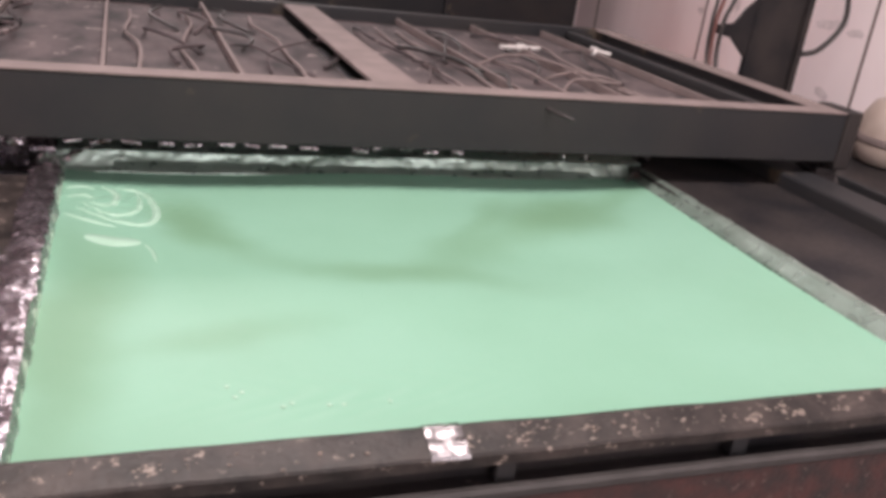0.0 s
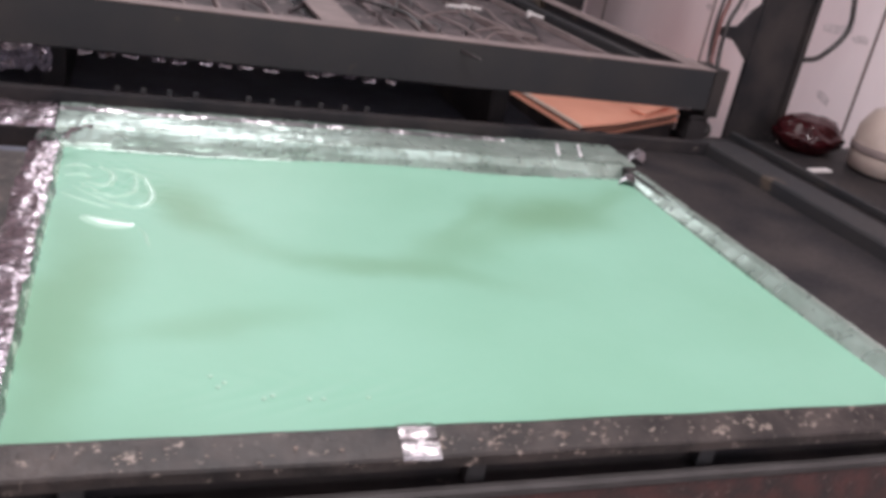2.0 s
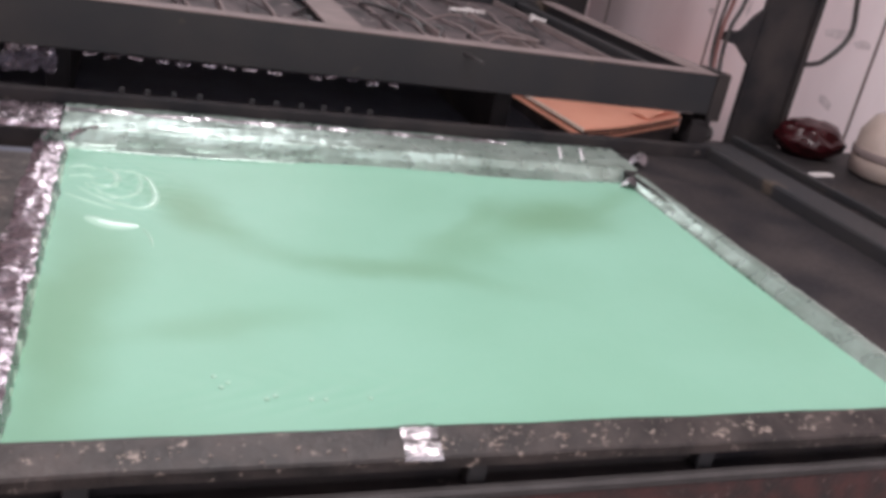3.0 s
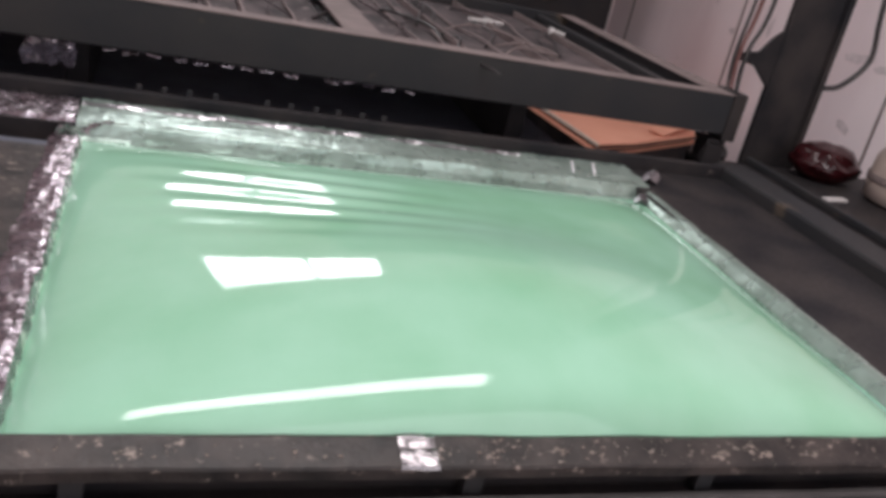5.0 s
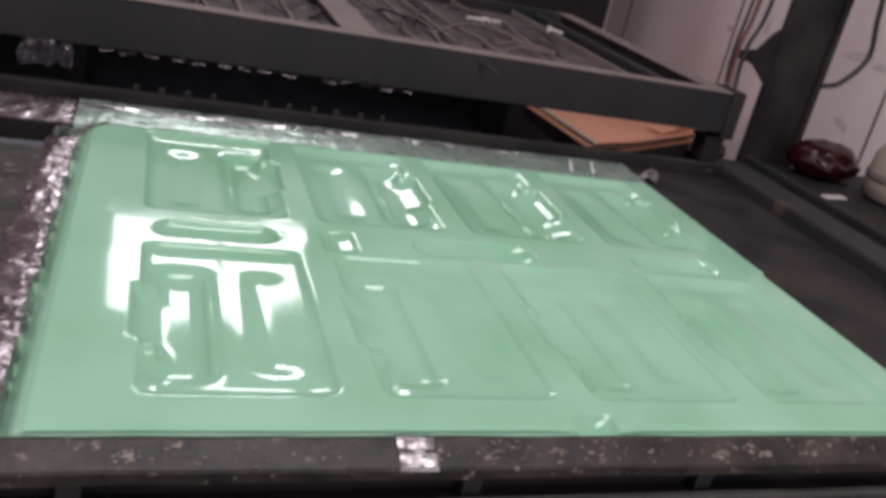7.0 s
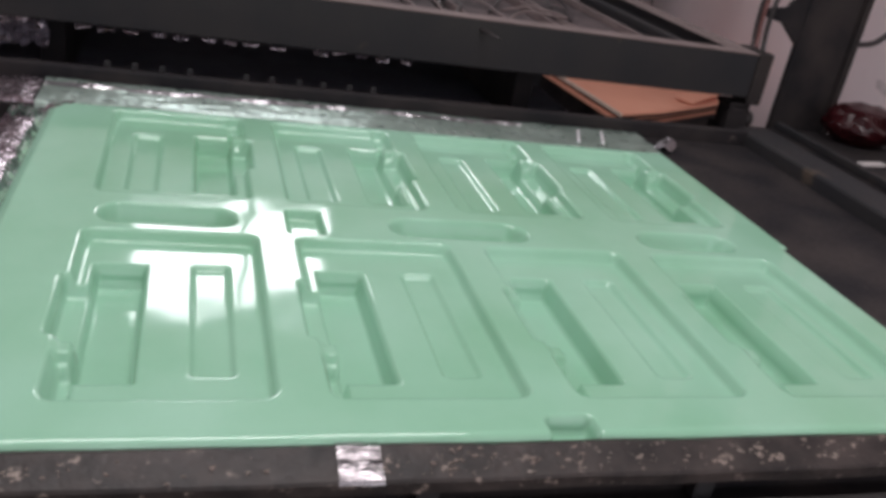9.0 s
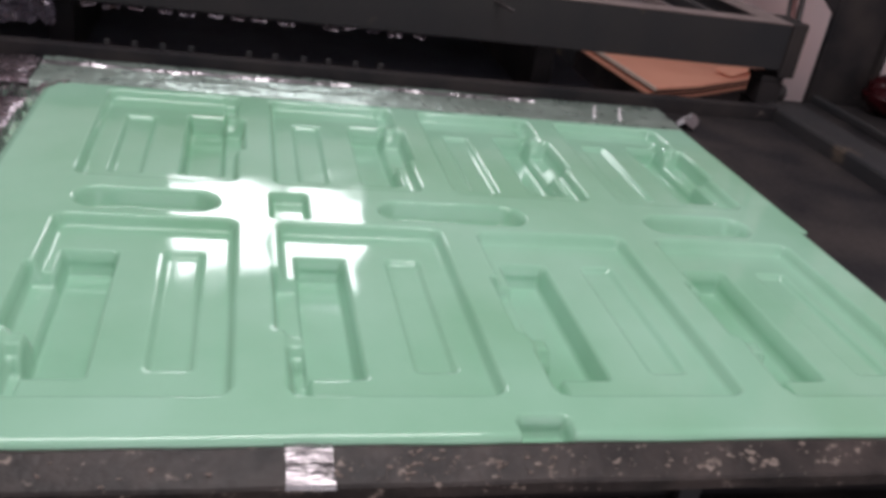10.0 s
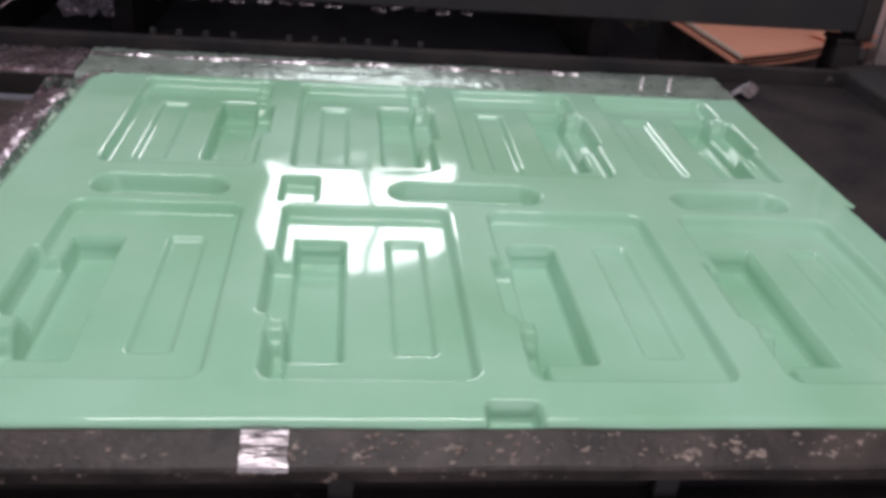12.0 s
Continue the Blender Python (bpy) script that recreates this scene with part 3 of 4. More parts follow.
    part("roller", turned([(0.02, -0.02), (0.030, -0.018), (0.030, 0.018), (0.02, 0.02)], 20, m=pose(0.80, y0 + 0.80, ZR + 0.033 + 0.030, 0, 90, 0)), "black", top, smooth=True)
    part("roller", turned([(0.02, -0.02), (0.030, -0.018), (0.030, 0.018), (0.02, 0.02)], 20, m=pose(-0.50, y0 + 0.80, ZR + 0.033 + 0.030, 0, 90, 0)), "black", top, smooth=True)
    return top


# ---------------------------------------------------------------- the plastic sheet
PITCH, PX, PW = 0.3065, -0.302, 0.252
ZT = 0.906


def panel_depth(u, v, shift, rear):
    """Depth of one moulded panel; u, v from its near corner, the deep slot at small u; rear: v's distance to the slanted rear wall."""
    d = 0.018 * inside(u, v, 0, PW, -0.006, 0.424, 0.024, 0.010) * ramp01(rear, 0.0, 0.018)
    d = np.maximum(d, 0.056 * inside(u, v, 0.020, 0.100, 0.044 + shift, 0.346 + shift, 0.012, 0.011))
    # two side notches with a tab left standing between them, and a small deep pit at its foot
    d = np.maximum(d, 0.036 * inside(u, v, -0.010, 0.036, 0.126, 0.278, 0.008, 0.008))
    d = np.maximum(d, 0.036 * inside(u, v, 0.006, 0.034, -0.004, 0.086, 0.008, 0.008))
    d = d * (1 - 0.75 * inside(u, v, -0.03, 0.030, 0.088, 0.124, 0.005, 0.007))
    d = np.maximum(d, 0.046 * inside(u, v, 0.022, 0.036, 0.078, 0.092, 0.004, 0.005))
    d = d + 0.008 * inside(u, v, 0.153, 0.209, 0.062 + shift, 0.346 + shift, 0.010, 0.008)
    return d


def tray_height(x, y):
    d = np.zeros_like(x)
    for k in range(4):
        d = np.maximum(d, panel_depth(x - (PX + PITCH * k), y - 0.080, 0.0, 0.504 - y))
        d = np.maximum(d, panel_depth((PX + PITCH * k + PW) - x, 1.063 - y, 0.024, 1.069 - y))
    for a, b in ((-0.288, -0.078), (0.165, 0.415), (0.630, 0.832)):
        d = np.maximum(d, 0.030 * inside(x, y, a, b, 0.520, 0.598, 0.038, 0.016))
    d = np.maximum(d, 0.018 * inside(x, y, -0.004, 0.058, 0.512, 0.606, 0.010, 0.008))
    d = np.maximum(d, 0.026 * inside(x, y, 0.250, 0.314, -0.06, 0.040, 0.010, 0.007))
    # the pockets stay shallow where they reach the rear clamp
    d = np.minimum(d, 0.022 + 0.04 * (1 - ramp01(y, 1.000, 1.020)))
    # rounded border with a falling skirt; the side steps in a little
    right = np.where(y > 0.56, 0.958, 0.942)
    side = x + 0.416
    edge = np.minimum(right - x, np.minimum(y - 0.002, 1.092 - y))
    d = d + 0.040 * (1 - ramp01(side, -0.036, 0.002)) + 0.004 * (1 - ramp01(side, 0.0, 0.012)) ** 2
    d = d + 0.060 * (1 - ramp01(edge, -0.006, 0.0)) + 0.006 * (1 - ramp01(edge, 0.0, 0.012)) ** 2
    # the cooling skin is never quite flat
    wave = 0.0004 * np.sin(21 * x + 5 * y + 0.8) * np.sin(17 * y - 4 * x + 0.4) + 0.00012 * np.sin(47 * x - 13 * y) * np.sin(41 * y + 9 * x)
    return ZT - d + wave


def grid_lines(a, b, step):
    return np.linspace(a, b, int(round((b - a) / step)) + 1)


def plastic():
    top = thing("plastic_sheet", "pale green plastic sheet heated, blown and drawn into a tray", "plastic sheet")
    # the heated web in the clamp frame, sagging a little, with crinkles near two corners
    xs, ys = grid_lines(XL - 0.006, XR + 0.026, 0.0055), grid_lines(-0.004, YB + 0.006, 0.0055)
    x, y = np.meshgrid(xs, ys)
    u, v = (x - XL) / (XR - XL), y / YB
    z = ZS - 0.022 * np.clip(np.sin(np.pi * np.clip(u, 0, 1)) * np.sin(np.pi * np.clip(v, 0, 1)), 0, 1) ** 0.7
    z = z + 0.0030 * np.sin(5.2 * x + 2.1 * y + 0.6) * np.sin(4.4 * y - 1.7 * x) + 0.0016 * np.sin(9 * x - 6 * y)
    # slack swells left by the heat: two low ridges that run across the web, a mound and hollows
    def swell(ax, ay, bx, by, high, width):
        f = np.clip(((x - ax) * (bx - ax) + (y - ay) * (by - ay)) / ((bx - ax) ** 2 + (by - ay) ** 2), 0, 1)
        return high * np.exp(-(((x - ax - f * (bx - ax)) ** 2 + (y - ay - f * (by - ay)) ** 2) / width ** 2))

    z = z + swell(0.12, 0.41, 0.44, 0.80, 0.003, 0.07) + swell(-0.06, 0.50, 0.38, 0.40, 0.003, 0.085)
    z = z + swell(0.48, 0.70, 0.62, 0.70, 0.005, 0.11) - swell(-0.24, 0.82, -0.10, 0.74, 0.003, 0.09) - swell(0.54, 0.92, 0.70, 0.92, 0.004, 0.09) - swell(-0.20, 0.36, 0.0, 0.30, 0.003, 0.09)
    near = np.exp(-(((x + 0.33) / 0.085) ** 2 + ((y - 0.87) / 0.11) ** 2))
    z = z + 0.0030 * near * np.sin(70 * (x + 0.33) + 9 * np.sin(26 * y)) * np.cos(48 * y + 5 * np.sin(30 * x))
    near = np.exp(-(((x + 0.05) / 0.20) ** 2 + ((y - 0.13) / 0.05) ** 2))
    z = z + 0.0014 * near * np.sin(90 * x + 6 * np.sin(30 * y)) * np.cos(70 * y)
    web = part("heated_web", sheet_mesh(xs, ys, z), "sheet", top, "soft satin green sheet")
    # film wrinkles on the web, and small pale bumps added in place of glints
    def on_web(px, py):
        j, i = int(round((py - ys[0]) / (ys[1] - ys[0]))), int(round((px - xs[0]) / (xs[1] - xs[0])))
        return (px, py, float(z[j, i]) + 0.0005)

    def curl(points, width, high):
        """A soft raised fold that follows the points over the web."""
        pts = [Vector((px, py, 0)) for px, py in points]
        way = []
        for k in range(len(pts) - 1):
            a, b, c, d = pts[max(k - 1, 0)], pts[k], pts[k + 1], pts[min(k + 2, len(pts) - 1)]
            for f in np.linspace(0, 1, 9)[:-1 if k < len(pts) - 2 else None]:
                way.append(0.5 * (2 * b + (c - a) * f + (2 * a - 5 * b + 4 * c - d) * f * f + (3 * b - a - 3 * c + d) * f ** 3))
        bm, rows = bmesh.new(), []
        for k, p in enumerate(way):
            t = (way[min(k + 1, len(way) - 1)] - way[max(k - 1, 0)]).normalized()
            side, taper = Vector((-t.y, t.x, 0)), math.sin(math.pi * (k + 0.5) / len(way)) ** 0.5
            row = []
            for e in np.linspace(-1, 1, 9):
                q = p + side * float(e) * width * taper
                low = on_web(q.x, q.y)[2] - 0.0009
                row.append(bm.verts.new((q.x, q.y, low + high * taper * (1 - float(e) ** 2) ** 1.5)))
            rows.append(row)
        for a, b in zip(rows, rows[1:]):
            for e in range(8):
                bm.faces.new((a[e], a[e + 1], b[e + 1], b[e]))
        return bm

    for points, width, high in (
            (((-0.339, 0.938), (-0.285, 0.915), (-0.264, 0.82), (-0.285, 0.755), (-0.335, 0.765), (-0.405, 0.825)), 0.0085, 0.0040),
            (((-0.300, 0.925), (-0.292, 0.87), (-0.304, 0.815), (-0.345, 0.80), (-0.400, 0.855)), 0.0060, 0.0034),
            (((-0.363, 0.950), (-0.335, 0.90), (-0.348, 0.845), (-0.385, 0.86)), 0.0075, 0.0036),
            (((-0.423, 0.876), (-0.395, 0.892), (-0.372, 0.88)), 0.0065, 0.0030),
            (((-0.428, 0.925), (-0.398, 0.940), (-0.375, 0.925)), 0.0060, 0.0030),
            (((-0.425, 0.790), (-0.380, 0.760), (-0.335, 0.735)), 0.0060, 0.0026),
            (((-0.385, 0.690), (-0.340, 0.665), (-0.296, 0.668)), 0.0240, 0.0032),
            (((-0.291, 0.659), (-0.278, 0.624), (-0.273, 0.578)), 0.0035, 0.0026)):
        part("film_wrinkle", curl(points, width, high), "film", web, "glossy curled film wrinkle", smooth=True)
    # the pale film colour makes these bumps read as glints
    for px, py in ((-0.203, 0.173), (-0.195, 0.148), (-0.186, 0.158), (-0.14, 0.117), (-0.128, 0.123), (-0.082, 0.114), (-0.063, 0.113), (-0.002, 0.113)):
        part("glint_bump", turned([(0.002, -0.001), (0.004, 0.0), (0.0035, 0.0009), (0.001, 0.0012)], 10, m=Matrix.Translation(on_web(px, py))), "film", web, smooth=True)
    # the blown bubble
    q = ((x - 0.24) / 0.50) ** 2 + ((y - 0.28) / 0.36) ** 2
    rise = 1.0
    for d, w in ((x - XL, 0.07), (XR - x, 0.07), (y, 0.024), (YB - y, 0.09)):
        rise = rise * (1 - np.exp(-np.clip(d, 0, 9) / w))
    folds = np.exp(-(((x + 0.05) / 0.22) ** 2 + ((y - 0.72) / 0.20) ** 2)) * np.sin(2 * np.pi * (y + 0.12 * x) / 0.085)
    zb = ZS - 0.001 + rise * (0.050 + 0.075 * np.exp(-1.25 * q) + 0.0030 * folds)
    bubble = part("bubble", sheet_mesh(xs, ys, zb), "gloss", top, "glossy blown green bubble")
    # the first rise: a front mound, a rear hollow and taut folds that run over it
    def fold(points, high, width):
        best = np.full_like(x, 9.0)
        for (ax, ay), (bx, by) in zip(points, points[1:]):
            f = np.clip(((x - ax) * (bx - ax) + (y - ay) * (by - ay)) / ((bx - ax) ** 2 + (by - ay) ** 2), 0, 1)
            best = np.minimum(best, np.hypot(x - ax - f * (bx - ax), y - ay - f * (by - ay)))
        return high * np.exp(-(best / width) ** 2)

    q = ((x - 0.25) / 0.56) ** 2 + (y / 0.47) ** 2
    front = rise / (1 - np.exp(-np.clip(y, 0, 9) / 0.024) + 1e-9) * (1 - np.exp(-np.clip(y, 0, 9) / 0.012))
    zr = 0.018 + 0.038 * np.exp(-((x + 0.14) / 0.26) ** 2) * (1 - ramp01(y, 0.05, 0.78)) + 0.046 * np.exp(-1.1 * q ** 1.7) - 0.010 * np.exp(-(((x + 0.02) / 0.14) ** 2 + ((y - 0.42) / 0.11) ** 2)) + 0.012 * np.exp(-(((x + 0.36) / 0.06) ** 2))
    zr = zr + fold(((-0.30, 0.06), (-0.10, 0.18), (0.085, 0.345), (0.25, 0.43)), 0.006, 0.035) + fold(((0.34, 0.40), (0.60, 0.164), (0.78, 0.02)), 0.006, 0.040)
    zr = zr + fold(((-0.26, 0.130), (-0.10, 0.229)), 0.0045, 0.016) + fold(((-0.14, 0.128), (-0.034, 0.207), (0.077, 0.289)), 0.0045, 0.015)
    zr = zr + fold(((-0.40, 0.42), (-0.242, 0.372), (-0.146, 0.345), (-0.052, 0.297)), 0.0045, 0.018) + fold(((-0.052, 0.297), (0.028, 0.352), (0.10, 0.42)), 0.0042, 0.018)
    zr = zr + fold(((-0.28, 0.68), (-0.10, 0.665), (0.03, 0.70), (0.20, 0.76)), 0.0075, 0.030) + fold(((-0.30, 0.275), (-0.13, 0.287)), 0.0028, 0.016)
    zr = zr + fold(((0.56, 0.47), (0.80, 0.53)), 0.004, 0.030)
    zr = zr + np.exp(-((x + 0.395) / 0.040) ** 2) * (0.0045 * np.sin(2 * np.pi * (y + 0.4 * x) / 0.23) + 0.002 * np.sin(2 * np.pi * y / 0.11))
    rumple = part("rumpled_rise", sheet_mesh(xs, ys, ZS - 0.001 + front * zr), "gloss", top, "glossy green sheet rising in taut folds")
    # the drawn tray with its pockets
    xt, yt = grid_lines(-0.452, 0.966, 0.0032), grid_lines(-0.006, 1.100, 0.0032)
    gx, gy = np.meshgrid(xt, yt)
    tray = part("formed_tray", sheet_mesh(xt, yt, tray_height(gx, gy)), "gloss", top, "glossy green tray skin with deep pockets")
    # the skin that is drawn flat over the mould and then pulled down into the pockets
    xk, yk = grid_lines(-0.410, 0.938, 0.008), np.concatenate([[-0.0035, -0.003, 0.0], grid_lines(0.004, 1.086, 0.008)])
    gx, gy = np.meshgrid(xk, yk)
    zk = ZT + 0.0015 + 0.0003 * np.sin(9 * gx + 2 * gy) * np.sin(7 * gy - gx) + 0.009 * np.exp(-((gx + 0.06) / 0.42) ** 2 - ((gy - 0.54) / 0.38) ** 2) - 0.030 * (1 - ramp01(gy, -0.0036, 0.004))
    skin = part("drawn_skin", sheet_mesh(xk, yk, zk), "gloss", top, "glossy stretched green skin")
    # two half-drawn stages of the skin, soft over the mould and shallower than the finished pockets
    def softened(a, reach):
        k = np.exp(-0.5 * (np.arange(-3 * reach, 3 * reach + 1) / reach) ** 2)
        k = k / k.sum()
        a = np.apply_along_axis(lambda r: np.convolve(np.pad(r, 3 * reach, mode="edge"), k, "valid"), 0, a)
        return np.apply_along_axis(lambda r: np.convolve(np.pad(r, 3 * reach, mode="edge"), k, "valid"), 1, a)

    xh, yh = grid_lines(-0.410, 0.936, 0.004), grid_lines(0.004, 1.086, 0.004)
    hx, hy = np.meshgrid(xh, yh)
    depth = np.clip(ZT - tray_height(hx, hy), 0, 0.06)
    early = ZT + 0.0022 - 0.34 * softened(np.minimum(depth, 0.040), 6)
    soft_skin = part("slack_skin", sheet_mesh(xh, yh, early + 0.0006 * np.sin(11 * hx + 3 * hy)), "gloss", top, "glossy green skin just sinking into the pockets")
    late = ZT + 0.0012 - np.minimum(0.66 * softened(np.minimum(depth, 0.046), 3), 0.92 * depth)
    half_skin = part("half_drawn_skin", sheet_mesh(xh, yh, late), "gloss", top, "glossy green skin half drawn into the pockets")
    return top, web, bubble, rumple, tray, skin, soft_skin, half_skin


# ---------------------------------------------------------------- things round the machine
def column():
    top = thing("steel_column", "tall black painted steel column beside the machine", "column")
    bm = box(1.752, 1.94, 1.75, 1.765, 0.0, 4.1, 0.003)
    part("web_plate", bm, "black", top)
    part("flange", box(1.941, 1.965, 1.735, 1.80, 0.0, 4.1, 0.003), "black", top)
    part("flange", box(1.735, 1.751, 1.742, 1.768, 0.0, 4.1, 0.003), "black", top)
    part("base_plate", box(1.68, 2.02, 1.70, 1.95, 0.0, 0.016, 0.003), "black", top)
    bm = bmesh.new()
    prof = [(1.735, 1.10), (1.735, 1.30), (1.70, 1.27), (1.66, 1.215), (1.60, 1.205), (1.60, 1.175), (1.66, 1.165)]
    a = [bm.verts.new((px, 1.748, pz)) for px, pz in prof]
    b = [bm.verts.new((px, 1.762, pz)) for px, pz in prof]
    bm.faces.new(a), bm.faces.new(b)
    for i in range(len(prof)):
        bm.faces.new((a[i], a[(i + 1) % len(prof)], b[(i + 1) % len(prof)], b[i]))
    part("bracket", bm, "black", top)
    return top


def hoses():
    for k, (dx, r, m) in enumerate(((0.0, 0.008, "rubber_red"), (0.026, 0.008, "hose"), (-0.014, 0.006, "hose"))):
        t = part("air_hose", tube([(1.62 + dx, 1.74, 3.2), (1.61 + dx * 0.6, 1.745, 2.2), (1.598 + dx * 1.8, 1.742, 1.42), (1.575 + dx * 1.2, 1.740, 1.22), (1.578 + dx, 1.735, 1.10), (1.55 + dx, 1.66, 1.0)], r), m, None, smooth=True)
        tagged(t, "thin dark air hose hanging beside the column", "hose", "hoses at the column")
    t = part("power_cable", tube([(1.968, 1.76, 2.5), (2.06, 1.76, 1.75), (2.10, 1.75, 1.413), (2.128, 1.75, 1.257), (2.049, 1.75, 1.153), (1.966, 1.75, 1.128)], 0.010), "hose", None, smooth=True)
    tagged(t, "black cable looping from the column", "cable")


def boards():
    top = thing("cardboard_stack", "stack of orange-brown cardboard sheets on a dark low pallet", "cardboard", at=(1.81, 2.92, 0.0))
    def slab(outline, z0, z1):
        bm = bmesh.new()
        a, b = [bm.verts.new((px, py, z0)) for px, py in outline], [bm.verts.new((px, py, z1)) for px, py in outline]
        bm.faces.new(a), bm.faces.new(b)
        for k in range(len(outline)):
            bm.faces.new((a[k], a[(k + 1) % len(outline)], b[(k + 1) % len(outline)], b[k]))
        return bm

    shape = [(0.0, 0.0), (0.30, 0.13), (0.92, 0.50), (0.80, 1.10), (-0.08, 0.95)]
    part("pallet", slab([(px * 0.94 + 0.03, py * 0.94 + 0.04) for px, py in shape], 0.0, 0.43), "black", top)
    for k, (dx, dy, z) in enumerate(((0.03, 0.05, 0.432), (-0.02, 0.02, 0.458), (0.0, 0.0, 0.489))):
        part("cardboard_sheet", slab([(px + dx, py + dy) for px, py in shape], z, z + 0.013), "card", top)
        # black inset slab in place of the shade in the gap below each sheet
        part("gap_shade", slab([(px * 0.95 + dx + 0.02, py * 0.95 + dy + 0.02) for px, py in shape], z - 0.016, z - 0.001), "black", top)
    part("edge_strip", slab([(-0.004, -0.006), (0.008, -0.002), (-0.07, 0.95), (-0.084, 0.95)], 0.4885, 0.5035), "card_edge", top)
    part("folded_flap", box(0, 0.36, 0, 0.10, 0, 0.006, 0.001, m=pose(0.55, 0.30, 0.510, 6, -4, 34)), "card", top)


def bench():
    top = thing("side_bench", "dark greasy steel bench beside the machine", "bench")
    part("bench_top", box(1.45, 2.75, 0.30, 1.68, 0.80, 0.838, 0.004), "black", top)
    part("edge_strip", box(1.45, 1.475, 0.30, 1.68, 0.839, 0.856, 0.003), "heater", top)
    part("edge_strip", box(1.70, 1.725, 0.30, 1.68, 0.839, 0.862, 0.003), "heater", top)
    for x in (1.47, 2.68):
        for y in (0.33, 1.60):
            part("leg", box(x, x + 0.05, y, y + 0.05, 0, 0.80, 0.003), "black", top)
    strip = part("yellow_strip", box(-0.013, 0.013, -0.07, 0.07, 0, 0.016, 0.004), "yellow")
    strip.location = (1.4625, 1.15, 0.8565)
    tagged(strip, "dull yellow plastic strip lying on the bench edge", "strip")
    jar = thing("plastic_drum", "milky round plastic drum on the dark bench", "drum", at=(2.13, 1.37, 0.839))
    part("body", turned([(0.10, 0.0), (0.128, 0.012), (0.134, 0.06), (0.13, 0.15), (0.10, 0.205), (0.06, 0.225)], 40), "jar", jar, smooth=True)
    part("cap", turned([(0.055, 0.224), (0.06, 0.228), (0.06, 0.25), (0.052, 0.256)], 28), "white", jar, "pale screw cap", smooth=True)
    part("strap", turned([(0.136, 0.070), (0.1375, 0.075), (0.1375, 0.092), (0.135, 0.097)], 40), "dusty_bar", jar, smooth=True)
    bm = bmesh.new()
    bmesh.ops.create_icosphere(bm, subdivisions=5, radius=0.15)
    for vert in bm.verts:
        q = vert.co * 1.0
        crease = abs(noise.noise(q * 9)) + 0.3 * abs(noise.noise(q * 22 + Vector((3, 1, 0))))
        vert.co = Vector((q.x * 1.06, q.y * 1.0, max(0.0, 0.058 + q.z * 0.46))) * (1.05 - 0.20 * crease)
        vert.co.z = max(0.0, vert.co.z)
    bag = part("red_bag", bm, "red", None, smooth=True)
    bag.location = (1.97, 1.60, 0.839)
    bag.scale = (0.85, 0.7, 1)
    tagged(bag, "crumpled dark glossy red plastic bag on the bench", "bag")
    scrap = part("paper_scrap", box(-0.03, 0.03, -0.014, 0.014, 0, 0.010, 0.003, m=pose(0, 0, 0, 0, 0, 20)), "white")
    scrap.location = (1.59, 1.066, 0.839)
    tagged(scrap, "small white scrap lying on the bench", "scrap")
    scrap = part("paper_scrap", box(-0.05, 0.05, -0.014, 0.014, 0, 0.010, 0.003, m=pose(0, 0, 0, 0, 0, 10)), "white")
    scrap.location = (1.83, 1.35, 0.839)
    tagged(scrap, "small white strip lying on the bench", "scrap")


def dark_cabinet():
    top = thing("dark_cabinet", "tall black metal cabinet against the back wall", "cabinet")
    part("body", box(0.6, 2.44, 4.35, 4.97, 0.0, 2.1, 0.01), "heater", top)
    for x0, x1 in ((0.62, 1.52), (1.53, 2.42)):
        d = part("door", box(x0, x1, 4.325, 4.348, 0.06, 2.06, 0.004), "heater", top)
        part("handle", box((x0 + x1) / 2 - 0.05, (x0 + x1) / 2 + 0.05, 4.30, 4.322, 1.0, 1.02, 0.003), "black", d)


room()
machine()
HEATER = heater()
SHEET, WEB, BUBBLE, RUMPLE, TRAY, SKIN, SOFT_SKIN, HALF_SKIN = plastic()
column()
hoses()
boards()
bench()
dark_cabinet()


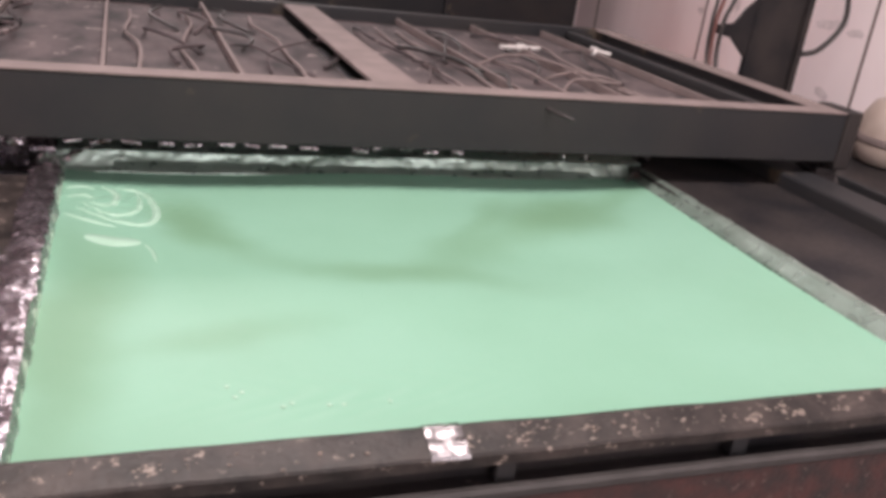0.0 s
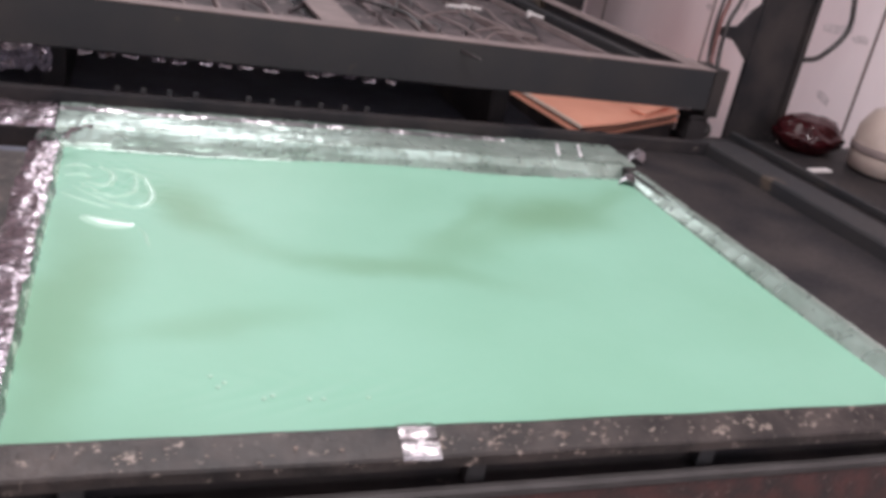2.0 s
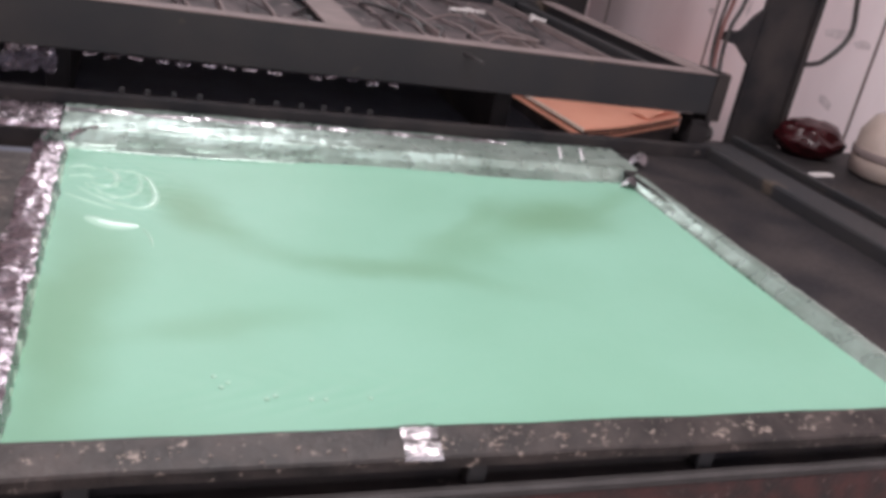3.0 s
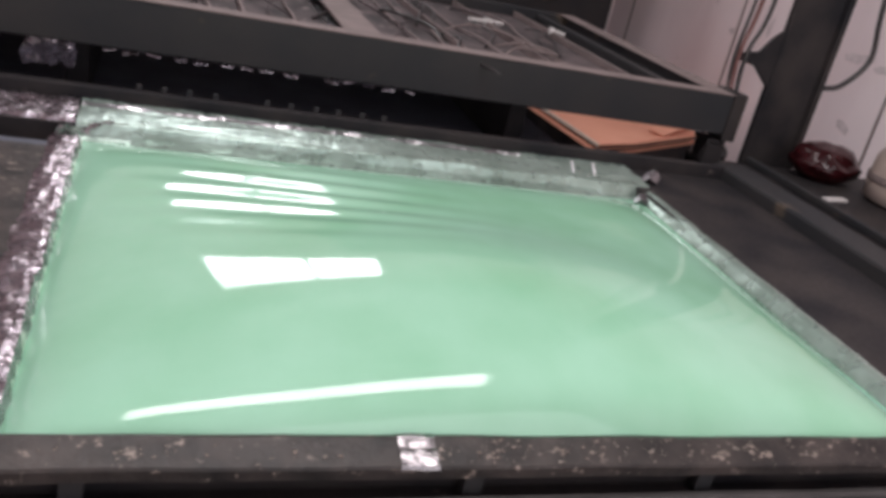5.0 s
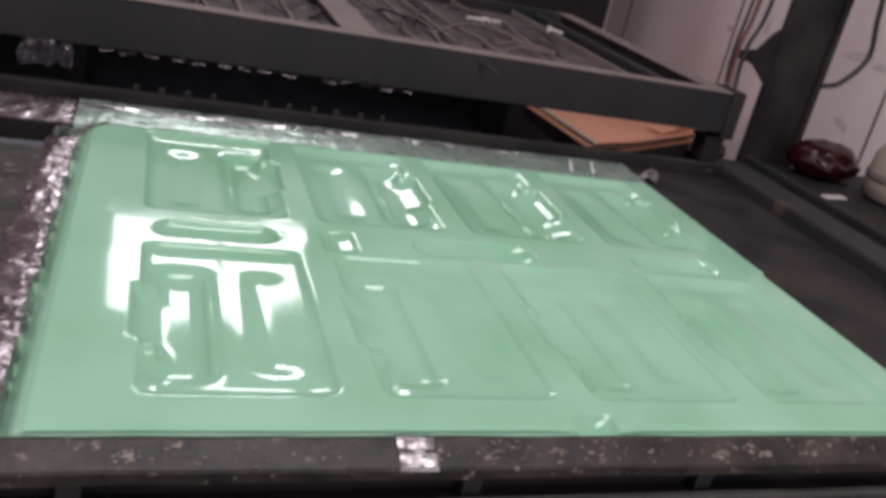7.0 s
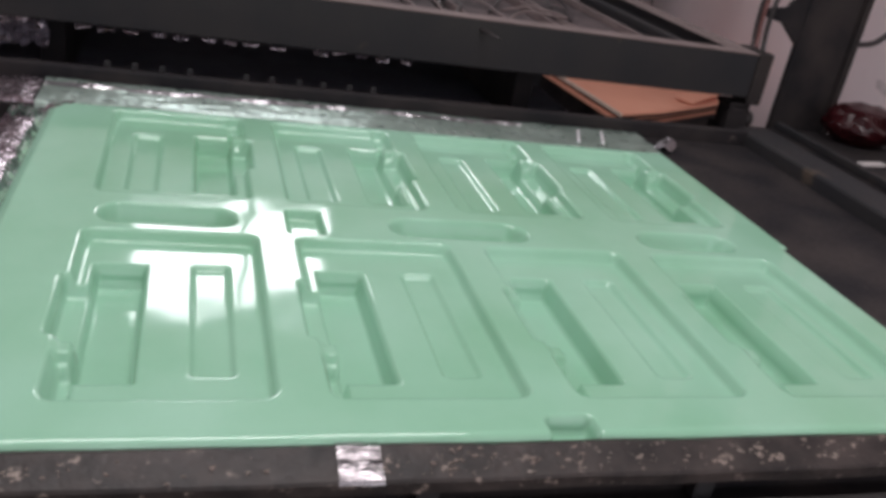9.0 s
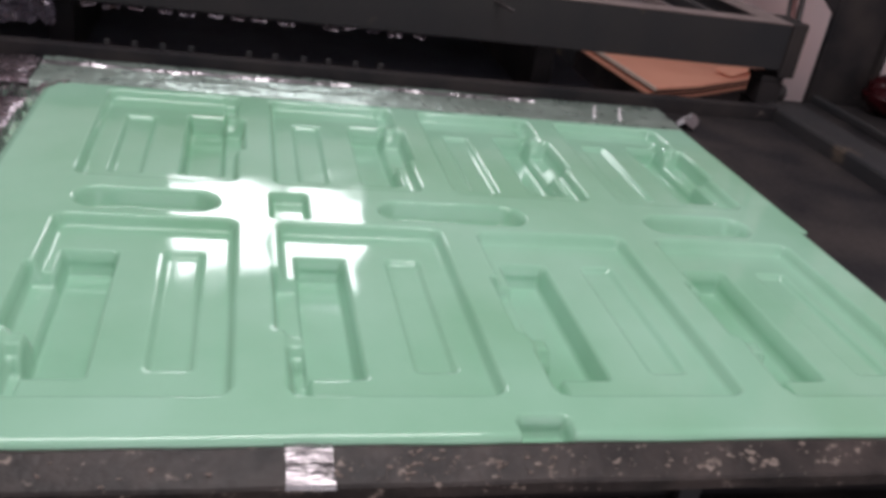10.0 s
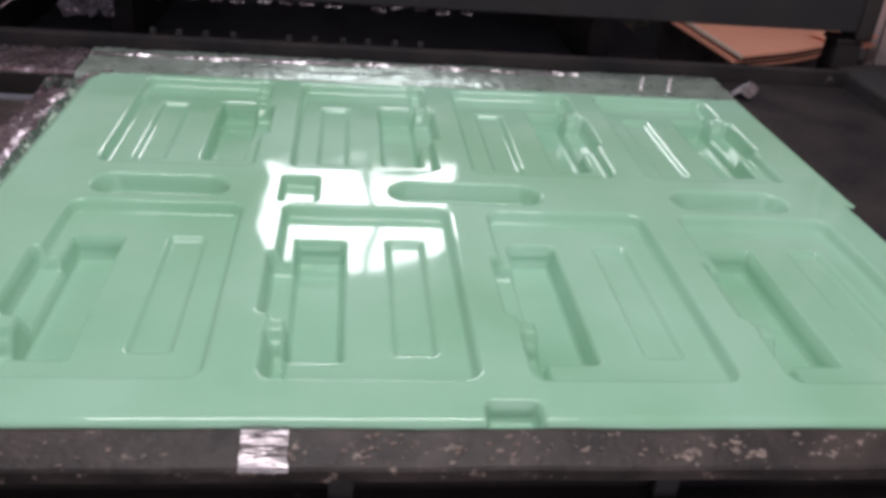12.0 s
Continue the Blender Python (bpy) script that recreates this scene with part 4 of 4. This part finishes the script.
def motions():
    # the heater rolls back over the rails
    walk(HEATER, [(t, pose(0, y, 0)) for t, y in ((0, -0.575), (0.25, -0.50), (0.5, -0.42), (0.75, -0.33), (1.0, -0.225), (1.25, -0.06), (1.4, -0.005), (1.5, 0), (12, 0))])
    # the web is drawn down once the mould has come up
    walk(WEB, [(t, pose(0, 0, z)) for t, z in ((0, 0), (5.5, 0), (5.9, -0.05), (6.4, -0.12), (12, -0.12))])
    walk(BUBBLE, [(t, pose(0.2, 0.5, z, rx, ry, 0) @ pose(-0.2, -0.5, 0)) for t, z, rx, ry in ((0, -0.16, 0, 0), (4.45, -0.16, 0, 0), (4.6, -0.06, 0, 0), (4.8, -0.006, 0.6, 0), (5.0, 0.0, 0.6, 0), (5.25, 0.002, 0.3, 0), (5.5, 0.0, 0, 0), (5.65, -0.03, 0, 0), (6.0, -0.20, 0, 0), (12, -0.20, 0, 0))])
    walk(RUMPLE, [(t, pose(0.2, 0.0, z, rx) @ pose(-0.2, 0.0, 0)) for t, z, rx in ((0, -0.12, 0), (3.3, -0.12, 0), (3.6, -0.02, 0), (3.8, 0, -0.3), (4.3, 0.0, -0.3), (4.5, 0.0, 0.2), (4.65, 0.0, 0.5), (4.85, -0.10, 0), (12, -0.12, 0))])
    walk(TRAY, [(t, pose(0, 0, z)) for t, z in ((0, -0.17), (5.2, -0.17), (5.5, -0.10), (5.65, -0.03), (5.8, 0), (12, 0))])
    walk(SKIN, [(t, pose(0, 0, z)) for t, z in ((0, -0.17), (5.2, -0.17), (5.5, -0.10), (5.65, -0.03), (5.8, 0), (6.45, 0), (6.5, 0), (6.6, -0.007), (6.7, -0.014), (6.85, -0.030), (7.2, -0.065), (12, -0.065))])
    walk(SOFT_SKIN, [(t, pose(0, 0, z)) for t, z in ((0, -0.18), (5.2, -0.18), (5.5, -0.11), (5.65, -0.04), (5.8, 0), (6.6, 0), (6.7, -0.003), (6.9, -0.014), (7.1, -0.03), (7.5, -0.06), (12, -0.065))])
    walk(HALF_SKIN, [(t, pose(0, 0, z)) for t, z in ((0, -0.19), (5.2, -0.19), (5.5, -0.12), (5.65, -0.05), (5.8, 0), (7.05, 0), (7.3, -0.006), (7.5, -0.014), (7.8, -0.024), (8.3, -0.045), (8.8, -0.065), (12, -0.065))])


motions()
